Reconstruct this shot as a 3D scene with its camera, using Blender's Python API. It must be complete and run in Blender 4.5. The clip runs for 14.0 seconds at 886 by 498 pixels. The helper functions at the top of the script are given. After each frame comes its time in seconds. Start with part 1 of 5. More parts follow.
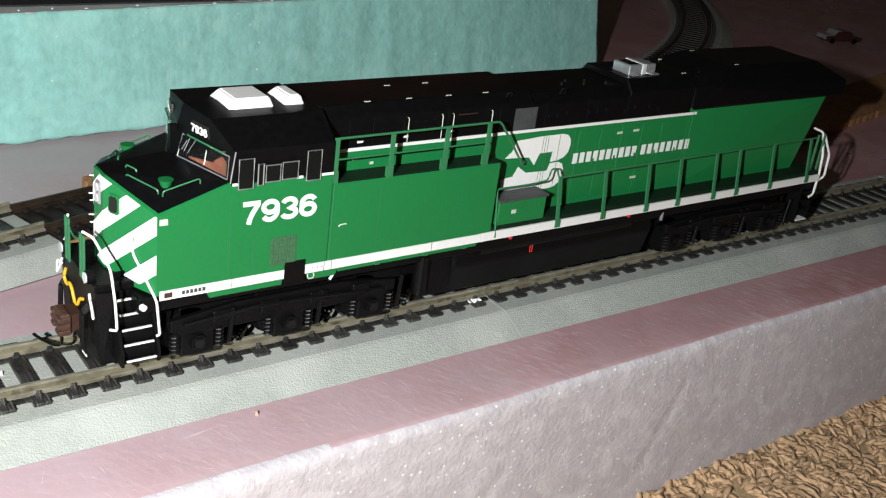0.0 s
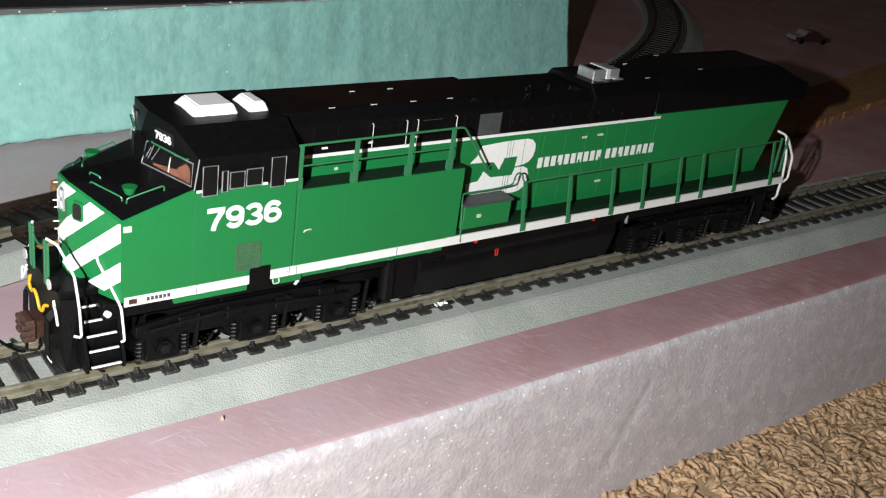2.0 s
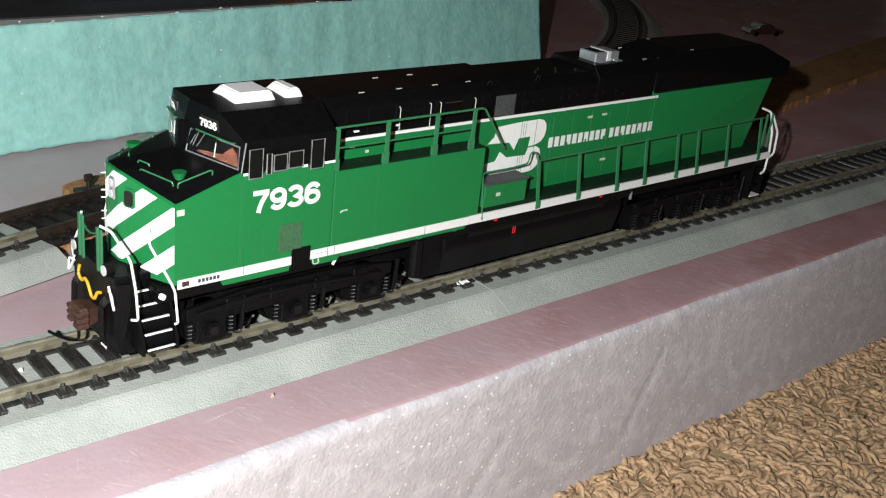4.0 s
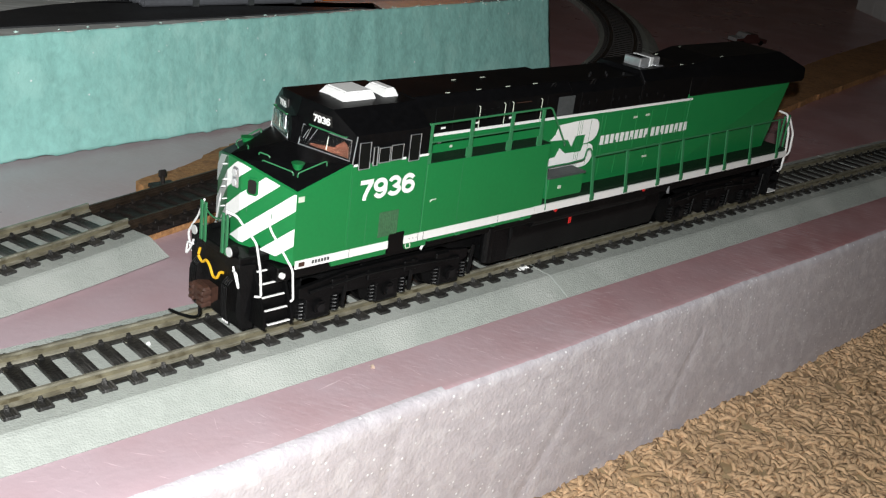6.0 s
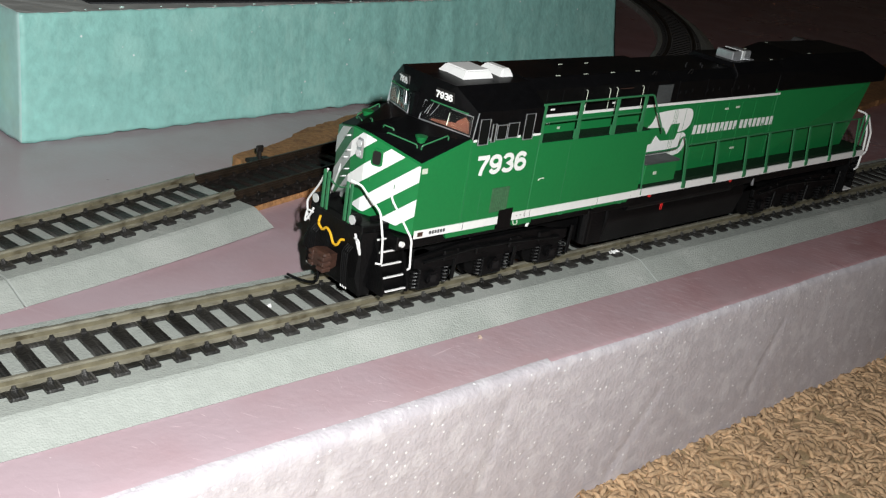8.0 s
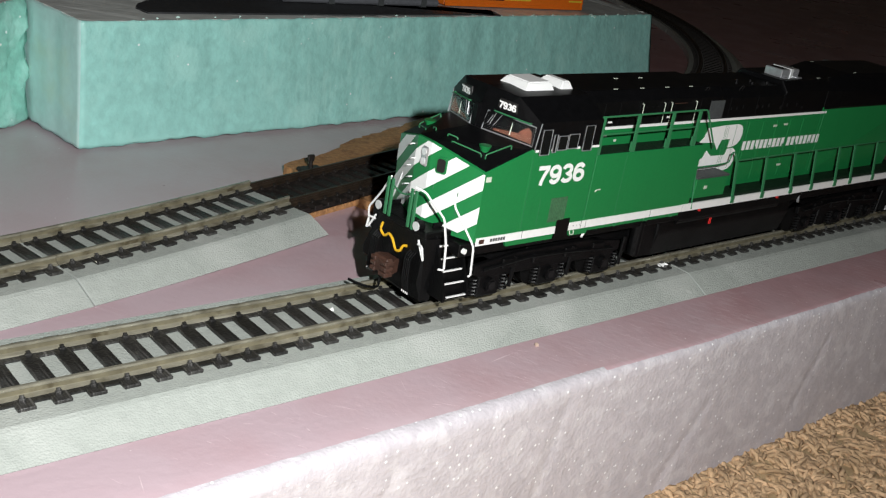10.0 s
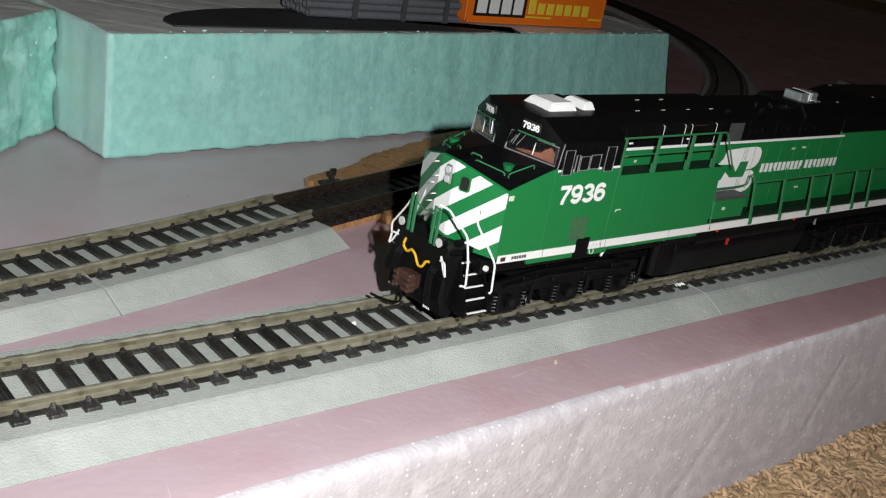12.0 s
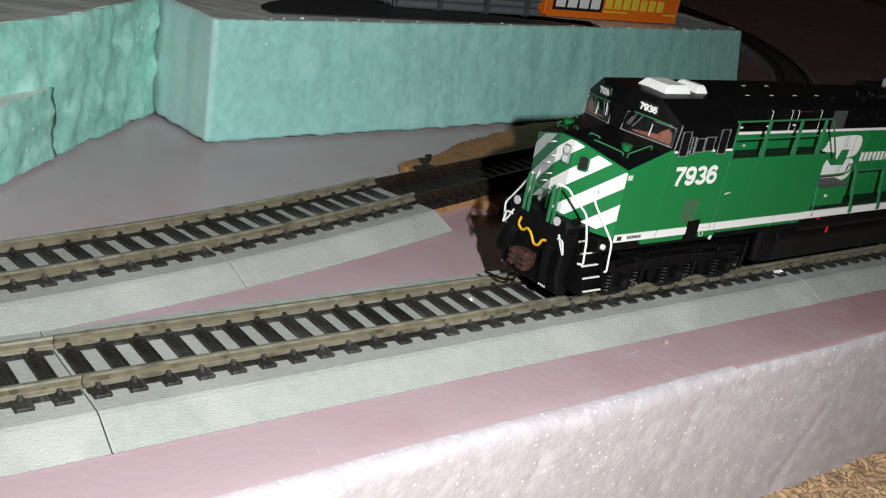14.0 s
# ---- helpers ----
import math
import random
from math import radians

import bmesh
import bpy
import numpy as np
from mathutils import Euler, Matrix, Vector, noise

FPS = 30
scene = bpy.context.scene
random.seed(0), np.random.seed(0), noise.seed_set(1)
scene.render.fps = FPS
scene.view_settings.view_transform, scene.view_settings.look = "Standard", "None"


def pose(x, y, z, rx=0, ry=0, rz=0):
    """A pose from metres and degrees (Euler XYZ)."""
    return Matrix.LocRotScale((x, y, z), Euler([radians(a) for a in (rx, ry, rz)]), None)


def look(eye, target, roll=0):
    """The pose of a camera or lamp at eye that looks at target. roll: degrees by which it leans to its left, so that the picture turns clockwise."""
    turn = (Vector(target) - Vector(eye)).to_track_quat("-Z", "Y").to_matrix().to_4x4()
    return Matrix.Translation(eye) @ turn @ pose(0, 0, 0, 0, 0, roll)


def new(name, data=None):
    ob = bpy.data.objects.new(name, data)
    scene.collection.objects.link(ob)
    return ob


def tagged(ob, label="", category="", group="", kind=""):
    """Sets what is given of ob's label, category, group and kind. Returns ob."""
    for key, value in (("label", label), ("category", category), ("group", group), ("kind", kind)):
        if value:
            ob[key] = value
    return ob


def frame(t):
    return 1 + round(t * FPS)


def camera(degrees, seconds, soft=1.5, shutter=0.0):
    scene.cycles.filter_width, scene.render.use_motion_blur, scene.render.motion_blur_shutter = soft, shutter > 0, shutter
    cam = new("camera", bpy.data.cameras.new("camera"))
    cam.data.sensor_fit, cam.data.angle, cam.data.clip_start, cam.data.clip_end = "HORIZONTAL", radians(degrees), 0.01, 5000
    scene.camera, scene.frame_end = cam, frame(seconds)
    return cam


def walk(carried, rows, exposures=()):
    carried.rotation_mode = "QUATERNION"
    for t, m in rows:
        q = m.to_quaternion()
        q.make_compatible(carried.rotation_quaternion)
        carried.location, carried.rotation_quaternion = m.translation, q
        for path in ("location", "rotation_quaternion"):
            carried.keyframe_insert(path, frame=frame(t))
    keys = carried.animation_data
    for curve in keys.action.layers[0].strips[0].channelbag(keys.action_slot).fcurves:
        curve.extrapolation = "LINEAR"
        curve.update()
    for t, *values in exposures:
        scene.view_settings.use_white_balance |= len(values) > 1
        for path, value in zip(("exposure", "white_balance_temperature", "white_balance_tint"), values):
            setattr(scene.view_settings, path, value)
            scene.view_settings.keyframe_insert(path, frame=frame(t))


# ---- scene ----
cam = camera(46.34, 14.0, soft=1.25)
MM = 0.001
ROWS = [
    (0, -74.29, -208.38, 136.44, 65.77, -7.08, -35.46),
    (0.5, -73.12, -208.09, 136.02, 65.64, -7.18, -35.78),
    (1, -74.24, -208.02, 136.62, 65.59, -7.39, -36.20),
    (1.5, -73.99, -210.60, 138.43, 65.71, -7.44, -36.47),
    (2, -72.74, -211.47, 139.66, 65.75, -7.41, -36.62),
    (2.5, -74.59, -213.41, 139.69, 65.91, -7.02, -36.82),
    (5, -123.25, -207.53, 128.17, 67.70, -6.33, -42.36),
    (5.5, -136.12, -208.17, 132.31, 67.68, -6.75, -42.63),
    (6, -139.10, -207.84, 133.17, 67.72, -6.76, -42.58),
    (6.5, -143.95, -203.79, 129.19, 67.71, -6.92, -42.41),
    (7, -144.17, -201.91, 125.79, 67.69, -7.11, -42.27),
    (7.5, -160.06, -200.18, 126.57, 67.63, -7.67, -41.60),
    (8, -164.36, -200.34, 126.82, 67.57, -8.28, -40.82),
    (10.5, -178.79, -195.50, 123.31, 68.72, -9.25, -39.66),
    (11, -176.64, -195.40, 123.53, 68.89, -9.66, -39.38),
    (11.5, -179.32, -195.46, 123.87, 68.95, -9.85, -39.14),
    (12, -182.28, -196.29, 125.92, 68.94, -9.80, -38.92),
    (12.5, -186.14, -195.64, 124.67, 69.03, -9.72, -38.56),
    (13, -190.04, -195.58, 125.43, 69.06, -9.67, -38.05),
    (13.5, -194.81, -193.63, 123.29, 69.03, -9.68, -37.63),
    (14, -203.79, -188.33, 116.75, 68.91, -9.90, -36.99),
]
EXPOSURES = [(0.0, 0.25), (2.7, 0.3), (5.0, 0.07), (7.0, -0.08), (8.2, -0.24), (10.5, -0.25), (14.0, -0.38)]
walk(cam, [(t, pose(x * MM, y * MM, z * MM, a, b, c)) for t, x, y, z, a, b, c in ROWS], EXPOSURES)

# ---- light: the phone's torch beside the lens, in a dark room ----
world = bpy.data.worlds.new("world")
scene.world = world
world.use_nodes = True
world.node_tree.nodes["Background"].inputs[0].default_value = (1.0, 0.8, 0.65, 1)
world.node_tree.nodes["Background"].inputs[1].default_value = 0.01
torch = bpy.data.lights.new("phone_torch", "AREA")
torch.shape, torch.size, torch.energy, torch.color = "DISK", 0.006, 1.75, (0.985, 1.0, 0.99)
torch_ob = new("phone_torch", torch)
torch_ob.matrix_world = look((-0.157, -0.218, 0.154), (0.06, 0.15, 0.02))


# ---- materials ----
def material(name, color, rough=0.5, metal=0.0, var=0.12, scale=300.0, bump=0.0, bump_scale=900.0, color2=None, mix_scale=40.0, mix_pos=0.55, coat=0.0, specks=None, random_value=0.0, spec=0.5, brushed=None, brush_turn=0.0, brush_size=(60, 1500), brush_over=(0.48, 0.72), pebble=None, worn=None):
    """A surface with grain at two scales, optional patches of a second colour, optional specks, relief."""
    m = bpy.data.materials.new(name)
    m.use_nodes = True
    nt = m.node_tree
    b = nt.nodes["Principled BSDF"]
    b.inputs["Roughness"].default_value, b.inputs["Metallic"].default_value = rough, metal
    b.inputs["Coat Weight"].default_value = coat
    b.inputs["Specular IOR Level"].default_value = spec
    tc = nt.nodes.new("ShaderNodeTexCoord")
    geo = tc.outputs["Object"]

    def noise_at(s, detail=4.0):
        n = nt.nodes.new("ShaderNodeTexNoise")
        n.inputs["Scale"].default_value, n.inputs["Detail"].default_value = s, detail
        nt.links.new(geo, n.inputs["Vector"])
        return n

    def mixed(fac, a, c, mode="MIX"):
        x = nt.nodes.new("ShaderNodeMix")
        x.data_type, x.blend_type = "RGBA", mode
        for sock, v in ((x.inputs[0], fac), (x.inputs[6], a), (x.inputs[7], c)):
            if isinstance(v, (tuple, list)):
                sock.default_value = (*v, 1)
            elif isinstance(v, (int, float)):
                sock.default_value = v
            else:
                nt.links.new(v, sock)
        return x.outputs[2]

    def ramp(out, lo, hi):
        r = nt.nodes.new("ShaderNodeMapRange")
        r.inputs[1].default_value, r.inputs[2].default_value = lo, hi
        nt.links.new(out, r.inputs[0])
        return r.outputs[0]

    fine, coarse = noise_at(scale), noise_at(scale / 9)
    col = mixed(ramp(fine.outputs[0], 0.3, 0.7), tuple(c * (1 - var) for c in color), tuple(min(1, c * (1 + var)) for c in color))
    col = mixed(ramp(coarse.outputs[0], 0.35, 0.7), col, mixed(1.0, col, (1 - var, 1 - var, 1 - var), "MULTIPLY"))
    if color2:
        patch = noise_at(mix_scale, 6)
        col = mixed(ramp(patch.outputs[0], mix_pos, mix_pos + 0.12), col, color2)
    if brushed:
        mp = nt.nodes.new("ShaderNodeMapping")
        turn = nt.nodes.new("ShaderNodeMapping")
        turn.inputs["Rotation"].default_value, mp.inputs["Scale"].default_value = (0, 0, brush_turn), (*brush_size, 60)
        nt.links.new(geo, turn.inputs["Vector"])
        nt.links.new(turn.outputs[0], mp.inputs["Vector"])
        st = nt.nodes.new("ShaderNodeTexNoise")
        st.inputs["Scale"].default_value, st.inputs["Detail"].default_value = 1.0, 5.0
        nt.links.new(mp.outputs[0], st.inputs["Vector"])
        area = noise_at(14, 3)
        mul = nt.nodes.new("ShaderNodeMath")
        mul.operation = "MULTIPLY"
        nt.links.new(ramp(st.outputs[0], *brush_over), mul.inputs[0])
        nt.links.new(ramp(area.outputs[0], 0.38, 0.62), mul.inputs[1])
        col = mixed(mul.outputs[0], col, brushed)
    # scuffed tint; its fade along x stands in for bright-to-dim torch light
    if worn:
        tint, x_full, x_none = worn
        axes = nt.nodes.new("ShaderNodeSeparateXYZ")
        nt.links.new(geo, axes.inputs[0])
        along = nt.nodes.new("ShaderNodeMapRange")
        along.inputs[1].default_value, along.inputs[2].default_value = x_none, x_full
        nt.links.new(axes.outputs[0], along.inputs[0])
        scuff_and_light = nt.nodes.new("ShaderNodeMath")
        scuff_and_light.operation = "MULTIPLY_ADD"
        nt.links.new(ramp(noise_at(32, 6).outputs[0], 0.3, 0.7), scuff_and_light.inputs[0])
        scuff_and_light.inputs[1].default_value = 0.45
        nt.links.new(along.outputs[0], scuff_and_light.inputs[2])
        col = mixed(ramp(scuff_and_light.outputs[0], 0.2, 1.25), col, tint)
    if specks:
        sc, size, tint = specks
        v = nt.nodes.new("ShaderNodeTexVoronoi")
        v.inputs["Scale"].default_value = sc
        nt.links.new(geo, v.inputs["Vector"])
        col = mixed(ramp(v.outputs["Distance"], size, size * 0.5), col, tint)
    if random_value:
        info = nt.nodes.new("ShaderNodeObjectInfo")
        hsv = nt.nodes.new("ShaderNodeHueSaturation")
        r = nt.nodes.new("ShaderNodeMapRange")
        r.inputs[3].default_value, r.inputs[4].default_value = 1 - random_value, 1 + random_value
        nt.links.new(info.outputs["Random"], r.inputs[0])
        nt.links.new(r.outputs[0], hsv.inputs["Value"])
        nt.links.new(col, hsv.inputs["Color"])
        col = hsv.outputs[0]
    nt.links.new(col, b.inputs["Base Color"])
    rr = nt.nodes.new("ShaderNodeMapRange")
    rr.inputs[3].default_value, rr.inputs[4].default_value = max(0.02, rough - 0.1), min(1, rough + 0.1)
    nt.links.new(coarse.outputs[0], rr.inputs[0])
    nt.links.new(rr.outputs[0], b.inputs["Roughness"])
    if pebble:
        cells = nt.nodes.new("ShaderNodeTexVoronoi")
        cells.feature = "SMOOTH_F1"
        cells.inputs["Scale"].default_value, cells.inputs["Smoothness"].default_value = pebble[0], 0.4
        nt.links.new(geo, cells.inputs["Vector"])
        bp = nt.nodes.new("ShaderNodeBump")
        bp.invert = True
        bp.inputs["Strength"].default_value, bp.inputs["Distance"].default_value = pebble[1], 0.0003
        nt.links.new(cells.outputs["Distance"], bp.inputs["Height"])
        nt.links.new(bp.outputs[0], b.inputs["Normal"])
    elif bump:
        bn = noise_at(bump_scale, 3)
        bp = nt.nodes.new("ShaderNodeBump")
        bp.inputs["Strength"].default_value, bp.inputs["Distance"].default_value = min(1, bump), 0.0006
        nt.links.new(bn.outputs[0], bp.inputs["Height"])
        nt.links.new(bp.outputs[0], b.inputs["Normal"])
    return m


# the skin's second tint: noise scuffs, plus paling along x as under brighter light
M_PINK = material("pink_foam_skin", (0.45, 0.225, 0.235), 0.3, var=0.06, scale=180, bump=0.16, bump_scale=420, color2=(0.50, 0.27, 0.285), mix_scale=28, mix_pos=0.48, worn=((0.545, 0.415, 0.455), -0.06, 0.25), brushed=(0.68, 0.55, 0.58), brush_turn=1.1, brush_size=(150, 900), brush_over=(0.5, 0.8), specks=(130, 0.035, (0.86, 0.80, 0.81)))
# the near-white specks put the sparkle of the sawn face into its colour
M_CUT = material("cut_foam", (0.56, 0.52, 0.555), 0.48, var=0.07, scale=330, bump=0.45, bump_scale=800, color2=(0.62, 0.585, 0.615), mix_scale=160, mix_pos=0.5, specks=(360, 0.17, (0.90, 0.89, 0.91)))
# white specks again: sparkle on the green foam, given as colour
M_MINT = material("green_foam", (0.345, 0.69, 0.63), 0.46, var=0.09, scale=260, bump=0.6, bump_scale=340, color2=(0.39, 0.73, 0.665), mix_scale=60, mix_pos=0.53, brushed=(0.44, 0.77, 0.70), brush_turn=0.0, brush_size=(420, 420), brush_over=(0.5, 0.8), specks=(120, 0.07, (0.93, 0.98, 0.97)))
M_MINT_SKIN = material("green_foam_skin", (0.70, 0.72, 0.69), 0.42, var=0.12, scale=120, bump=0.3, bump_scale=250, color2=(0.52, 0.53, 0.50), mix_scale=30, brushed=(0.86, 0.88, 0.86), brush_size=(25, 260), brush_over=(0.5, 0.72))
M_MINT_FLANK = material("green_foam_flank", (0.50, 0.71, 0.69), 0.45, var=0.05, scale=300, bump=0.12, bump_scale=200, color2=(0.50, 0.62, 0.48), mix_scale=18)
M_MINT_ROUGH = material("broken_green_foam", (0.30, 0.65, 0.55), 0.5, var=0.14, scale=260, bump=1.0, bump_scale=170, color2=(0.42, 0.76, 0.67), mix_scale=95, mix_pos=0.5, specks=(150, 0.1, (0.92, 0.98, 0.96)))
M_ASPHALT = material("black_paint", (0.03, 0.032, 0.035), 0.6, var=0.3, scale=500, bump=0.3)
M_BED = material("grey_roadbed", (0.405, 0.43, 0.40), 0.25, var=0.06, scale=420, color2=(0.47, 0.49, 0.46), mix_scale=25, pebble=(2100, 0.42))
M_BED_LIP = material("roadbed_lip", (0.44, 0.465, 0.44), 0.4, var=0.05, scale=500)
M_SPRING = material("dark_spring", (0.007, 0.007, 0.0075), 0.45, var=0.3, scale=900, spec=0.25)
M_TIE = material("black_tie", (0.018, 0.0172, 0.0165), 0.42, var=0.4, scale=700, bump=0.5, bump_scale=1500, random_value=0.45, brushed=(0.15, 0.146, 0.14), brush_turn=1.5708, brush_size=(160, 2000), brush_over=(0.52, 0.74))
M_RAIL = material("nickel_rail", (0.41, 0.385, 0.30), 0.2, 0.55, var=0.14, scale=300, color2=(0.22, 0.20, 0.145), mix_scale=110, mix_pos=0.52, brushed=(0.70, 0.67, 0.56), brush_size=(40, 1800), brush_over=(0.52, 0.72))
M_RAILWEB = material("tarnished_rail_web", (0.215, 0.192, 0.128), 0.32, 0.3, var=0.2, scale=300, color2=(0.095, 0.078, 0.046), mix_scale=230, mix_pos=0.55)
M_GREEN = material("loco_green", (0.011, 0.175, 0.048), 0.34, var=0.04, scale=900, bump=0.03)
M_GREEN_RAIL = material("rail_green", (0.03, 0.17, 0.07), 0.45, var=0.08, scale=900)
M_DECK = material("deck_green", (0.0025, 0.016, 0.006), 0.65, var=0.15, scale=900, bump=0.3, bump_scale=3000, spec=0.25)
M_BLACK = material("loco_black", (0.003, 0.003, 0.0035), 0.42, var=0.3, scale=600, bump=0.05, spec=0.2)
M_CHASSIS = material("chassis_black", (0.0029, 0.0029, 0.0032), 0.48, var=0.4, scale=900, bump=0.3, bump_scale=1800, spec=0.17)
M_WHITE = material("white_paint", (0.80, 0.80, 0.79), 0.4, var=0.03, scale=800)
M_GREY = material("grey_lid", (0.055, 0.06, 0.062), 0.6, var=0.15, scale=900)
M_GRILLE = material("grille_green", (0.045, 0.13, 0.06), 0.6, var=0.2, scale=1500)
M_SILVER = material("silver_paint", (0.55, 0.56, 0.58), 0.3, 0.7, var=0.1, scale=700)
M_RUST = material("rusty_coupler", (0.06, 0.026, 0.017), 0.6, var=0.3, scale=900, bump=0.3)
M_YELLOW = material("yellow_hose", (0.75, 0.42, 0.02), 0.45, var=0.06)
M_RED = material("red_paint", (0.65, 0.02, 0.02), 0.4, var=0.06)
M_SEAT = material("brown_seat", (0.11, 0.036, 0.02), 0.55, var=0.15, scale=800)
M_CORK = material("cork", (0.42, 0.21, 0.085), 0.8, var=0.25, scale=500, bump=0.9, bump_scale=700, color2=(0.26, 0.12, 0.05), mix_scale=200)
M_CARPET = material("carpet_pile", (0.46, 0.33, 0.185), 0.9, var=0.2, scale=400, color2=(0.34, 0.23, 0.12), mix_scale=120, bump=0.6, bump_scale=1500)
M_WALL = material("wall_paint", (0.72, 0.66, 0.58), 0.8, var=0.04, scale=20)
M_PIPE = material("grey_pipe", (0.13, 0.135, 0.15), 0.45, var=0.1, scale=500)
M_ORANGE = material("orange_paint", (0.80, 0.17, 0.012), 0.4, var=0.05, scale=300)
M_INK = material("black_ink", (0.012, 0.011, 0.01), 0.5, var=0.1)
M_YINK = material("yellow_ink", (0.80, 0.62, 0.05), 0.45, var=0.05)
M_LENS = material("lamp_lens", (0.75, 0.76, 0.76), 0.12, 0.3, var=0.05)
M_DKTRACK = material("dark_brown_track", (0.014, 0.010, 0.008), 0.6, var=0.4, scale=700, bump=0.4, random_value=0.3)
M_DKRAIL = material("brown_rail", (0.06, 0.042, 0.03), 0.4, 0.5, var=0.3, scale=300)
M_PALE = material("pale_label", (0.55, 0.60, 0.50), 0.5, var=0.1, scale=2000)
M_DARKCAR = material("dark_red_car", (0.05, 0.02, 0.018), 0.3, var=0.1)


def glass_material():
    m = bpy.data.materials.new("clear_window")
    m.use_nodes = True
    b = m.node_tree.nodes["Principled BSDF"]
    b.inputs["Base Color"].default_value = (0.9, 0.93, 0.92, 1)
    b.inputs["Transmission Weight"].default_value, b.inputs["Roughness"].default_value, b.inputs["IOR"].default_value = 1.0, 0.05, 1.2
    return m


M_GLASS = glass_material()
# opaque side pane: the dark of the cab inside is put into its colour
M_DARK_PANE = material("dark_pane", (0.006, 0.007, 0.007), 0.12, var=0.1, spec=0.4)


# ---- building helpers: all sizes in millimetres ----
BASE = {}


def pieces(name, boxes, mat, parent, label=""):
    """Small boxes, each a part of its own."""
    for b in boxes:
        part(name, boxed(*b), mat, parent, label)


def thing(name, base, label, category, group="", kind=""):
    ob = new(name)
    ob.location = Vector(base) * MM
    ob.empty_display_size = 0.01
    BASE[ob] = Vector(base)
    return tagged(ob, label, category, group, kind)


def part(name, bm, mat, parent=None, label="", smooth=False):
    me = bpy.data.meshes.new(name)
    base = BASE[parent] if parent else Vector((0, 0, 0))
    bmesh.ops.translate(bm, verts=bm.verts, vec=-base)
    bmesh.ops.scale(bm, verts=bm.verts, vec=(MM, MM, MM))
    bm.to_mesh(me)
    bm.free()
    if smooth:
        me.shade_smooth()
    for one in mat if isinstance(mat, (list, tuple)) else (mat,):
        me.materials.append(one)
    ob = new(name, me)
    if parent:
        ob.parent = parent
        BASE[ob] = base
    return tagged(ob, label)


def box(bm, x0, x1, y0, y1, z0, z1, bevel=0.0, m=None):
    made = bmesh.ops.create_cube(bm, size=1.0)["verts"]
    for v in made:
        v.co = Vector((x0 + (v.co.x + 0.5) * (x1 - x0), y0 + (v.co.y + 0.5) * (y1 - y0), z0 + (v.co.z + 0.5) * (z1 - z0)))
        if m:
            v.co = m @ v.co
    if bevel:
        edges = list({e for v in made for e in v.link_edges})
        bmesh.ops.bevel(bm, geom=edges, offset=bevel, segments=1, affect="EDGES", profile=0.5)
    return bm


def boxed(*a, **k):
    return box(bmesh.new(), *a, **k)


def prism(bm, pts, vec, bevel=0.0):
    """A closed polygon of 3D points, pushed along vec."""
    lo = [bm.verts.new(p) for p in pts]
    hi = [bm.verts.new(Vector(p) + Vector(vec)) for p in pts]
    faces = [bm.faces.new(lo[::-1]), bm.faces.new(hi)]
    n = len(pts)
    faces += [bm.faces.new((lo[i], lo[(i + 1) % n], hi[(i + 1) % n], hi[i])) for i in range(n)]
    bmesh.ops.recalc_face_normals(bm, faces=faces)
    if bevel:
        bmesh.ops.bevel(bm, geom=list({e for f in faces for e in f.edges}), offset=bevel, segments=2, affect="EDGES", profile=0.5)
    return bm


def hull(bm, pts):
    vs = [bm.verts.new(p) for p in pts]
    bmesh.ops.convex_hull(bm, input=vs)
    return bm


def tube(bm, pts, r, seg=6):
    pts = [Vector(p) for p in pts]
    rings = []
    for i, p in enumerate(pts):
        d = (pts[min(i + 1, len(pts) - 1)] - pts[max(i - 1, 0)]).normalized()
        side = d.cross(Vector((0, 0, 1)) if abs(d.z) < 0.9 else Vector((1, 0, 0))).normalized()
        up = side.cross(d)
        rings.append([bm.verts.new(p + r * (math.cos(2 * math.pi * k / seg) * side + math.sin(2 * math.pi * k / seg) * up)) for k in range(seg)])
    for a, b in zip(rings, rings[1:]):
        for k in range(seg):
            bm.faces.new((a[k], a[(k + 1) % seg], b[(k + 1) % seg], b[k]))
    bm.faces.new(rings[0][::-1])
    bm.faces.new(rings[-1])
    return bm


def bent(pts, steps=5):
    """Rounds the corners of a run of points."""
    pts = [Vector(p) for p in pts]
    out = [pts[0]]
    for a, b, c in zip(pts, pts[1:], pts[2:]):
        r = min((b - a).length, (c - b).length, 3.0) * 0.4
        p, q = b + (a - b).normalized() * r, b + (c - b).normalized() * r
        out += [p.lerp(b, s / steps).lerp(b.lerp(q, s / steps), s / steps) for s in range(steps + 1)]
    return out + [pts[-1]]


def cyl(bm, a, b, r, seg=20):
    return tube(bm, [a, b], r, seg)


def round_run(cx, cy, rx, ry, a0, a1, n=14):
    return [(cx + rx * math.cos(math.radians(a0 + (a1 - a0) * k / n)), cy + ry * math.sin(math.radians(a0 + (a1 - a0) * k / n))) for k in range(n + 1)]


NINE = round_run(0.49, 0.40, 0.41, 0.31, 208, 360, 10) + round_run(0.5, 0.665, 0.40, 0.245, 0, 360, 20)
STROKES = {
    "7": [(0.03, 0.91), (0.90, 0.91), (0.90, 0.84), (0.62, 0.50), (0.46, 0.22), (0.40, 0.0)],
    "9": NINE,
    "6": [(1 - x, 1 - y) for x, y in NINE],
    "3": round_run(0.47, 0.70, 0.37, 0.21, 165, -78, 14) + round_run(0.49, 0.29, 0.41, 0.20, 78, -165, 14),
}


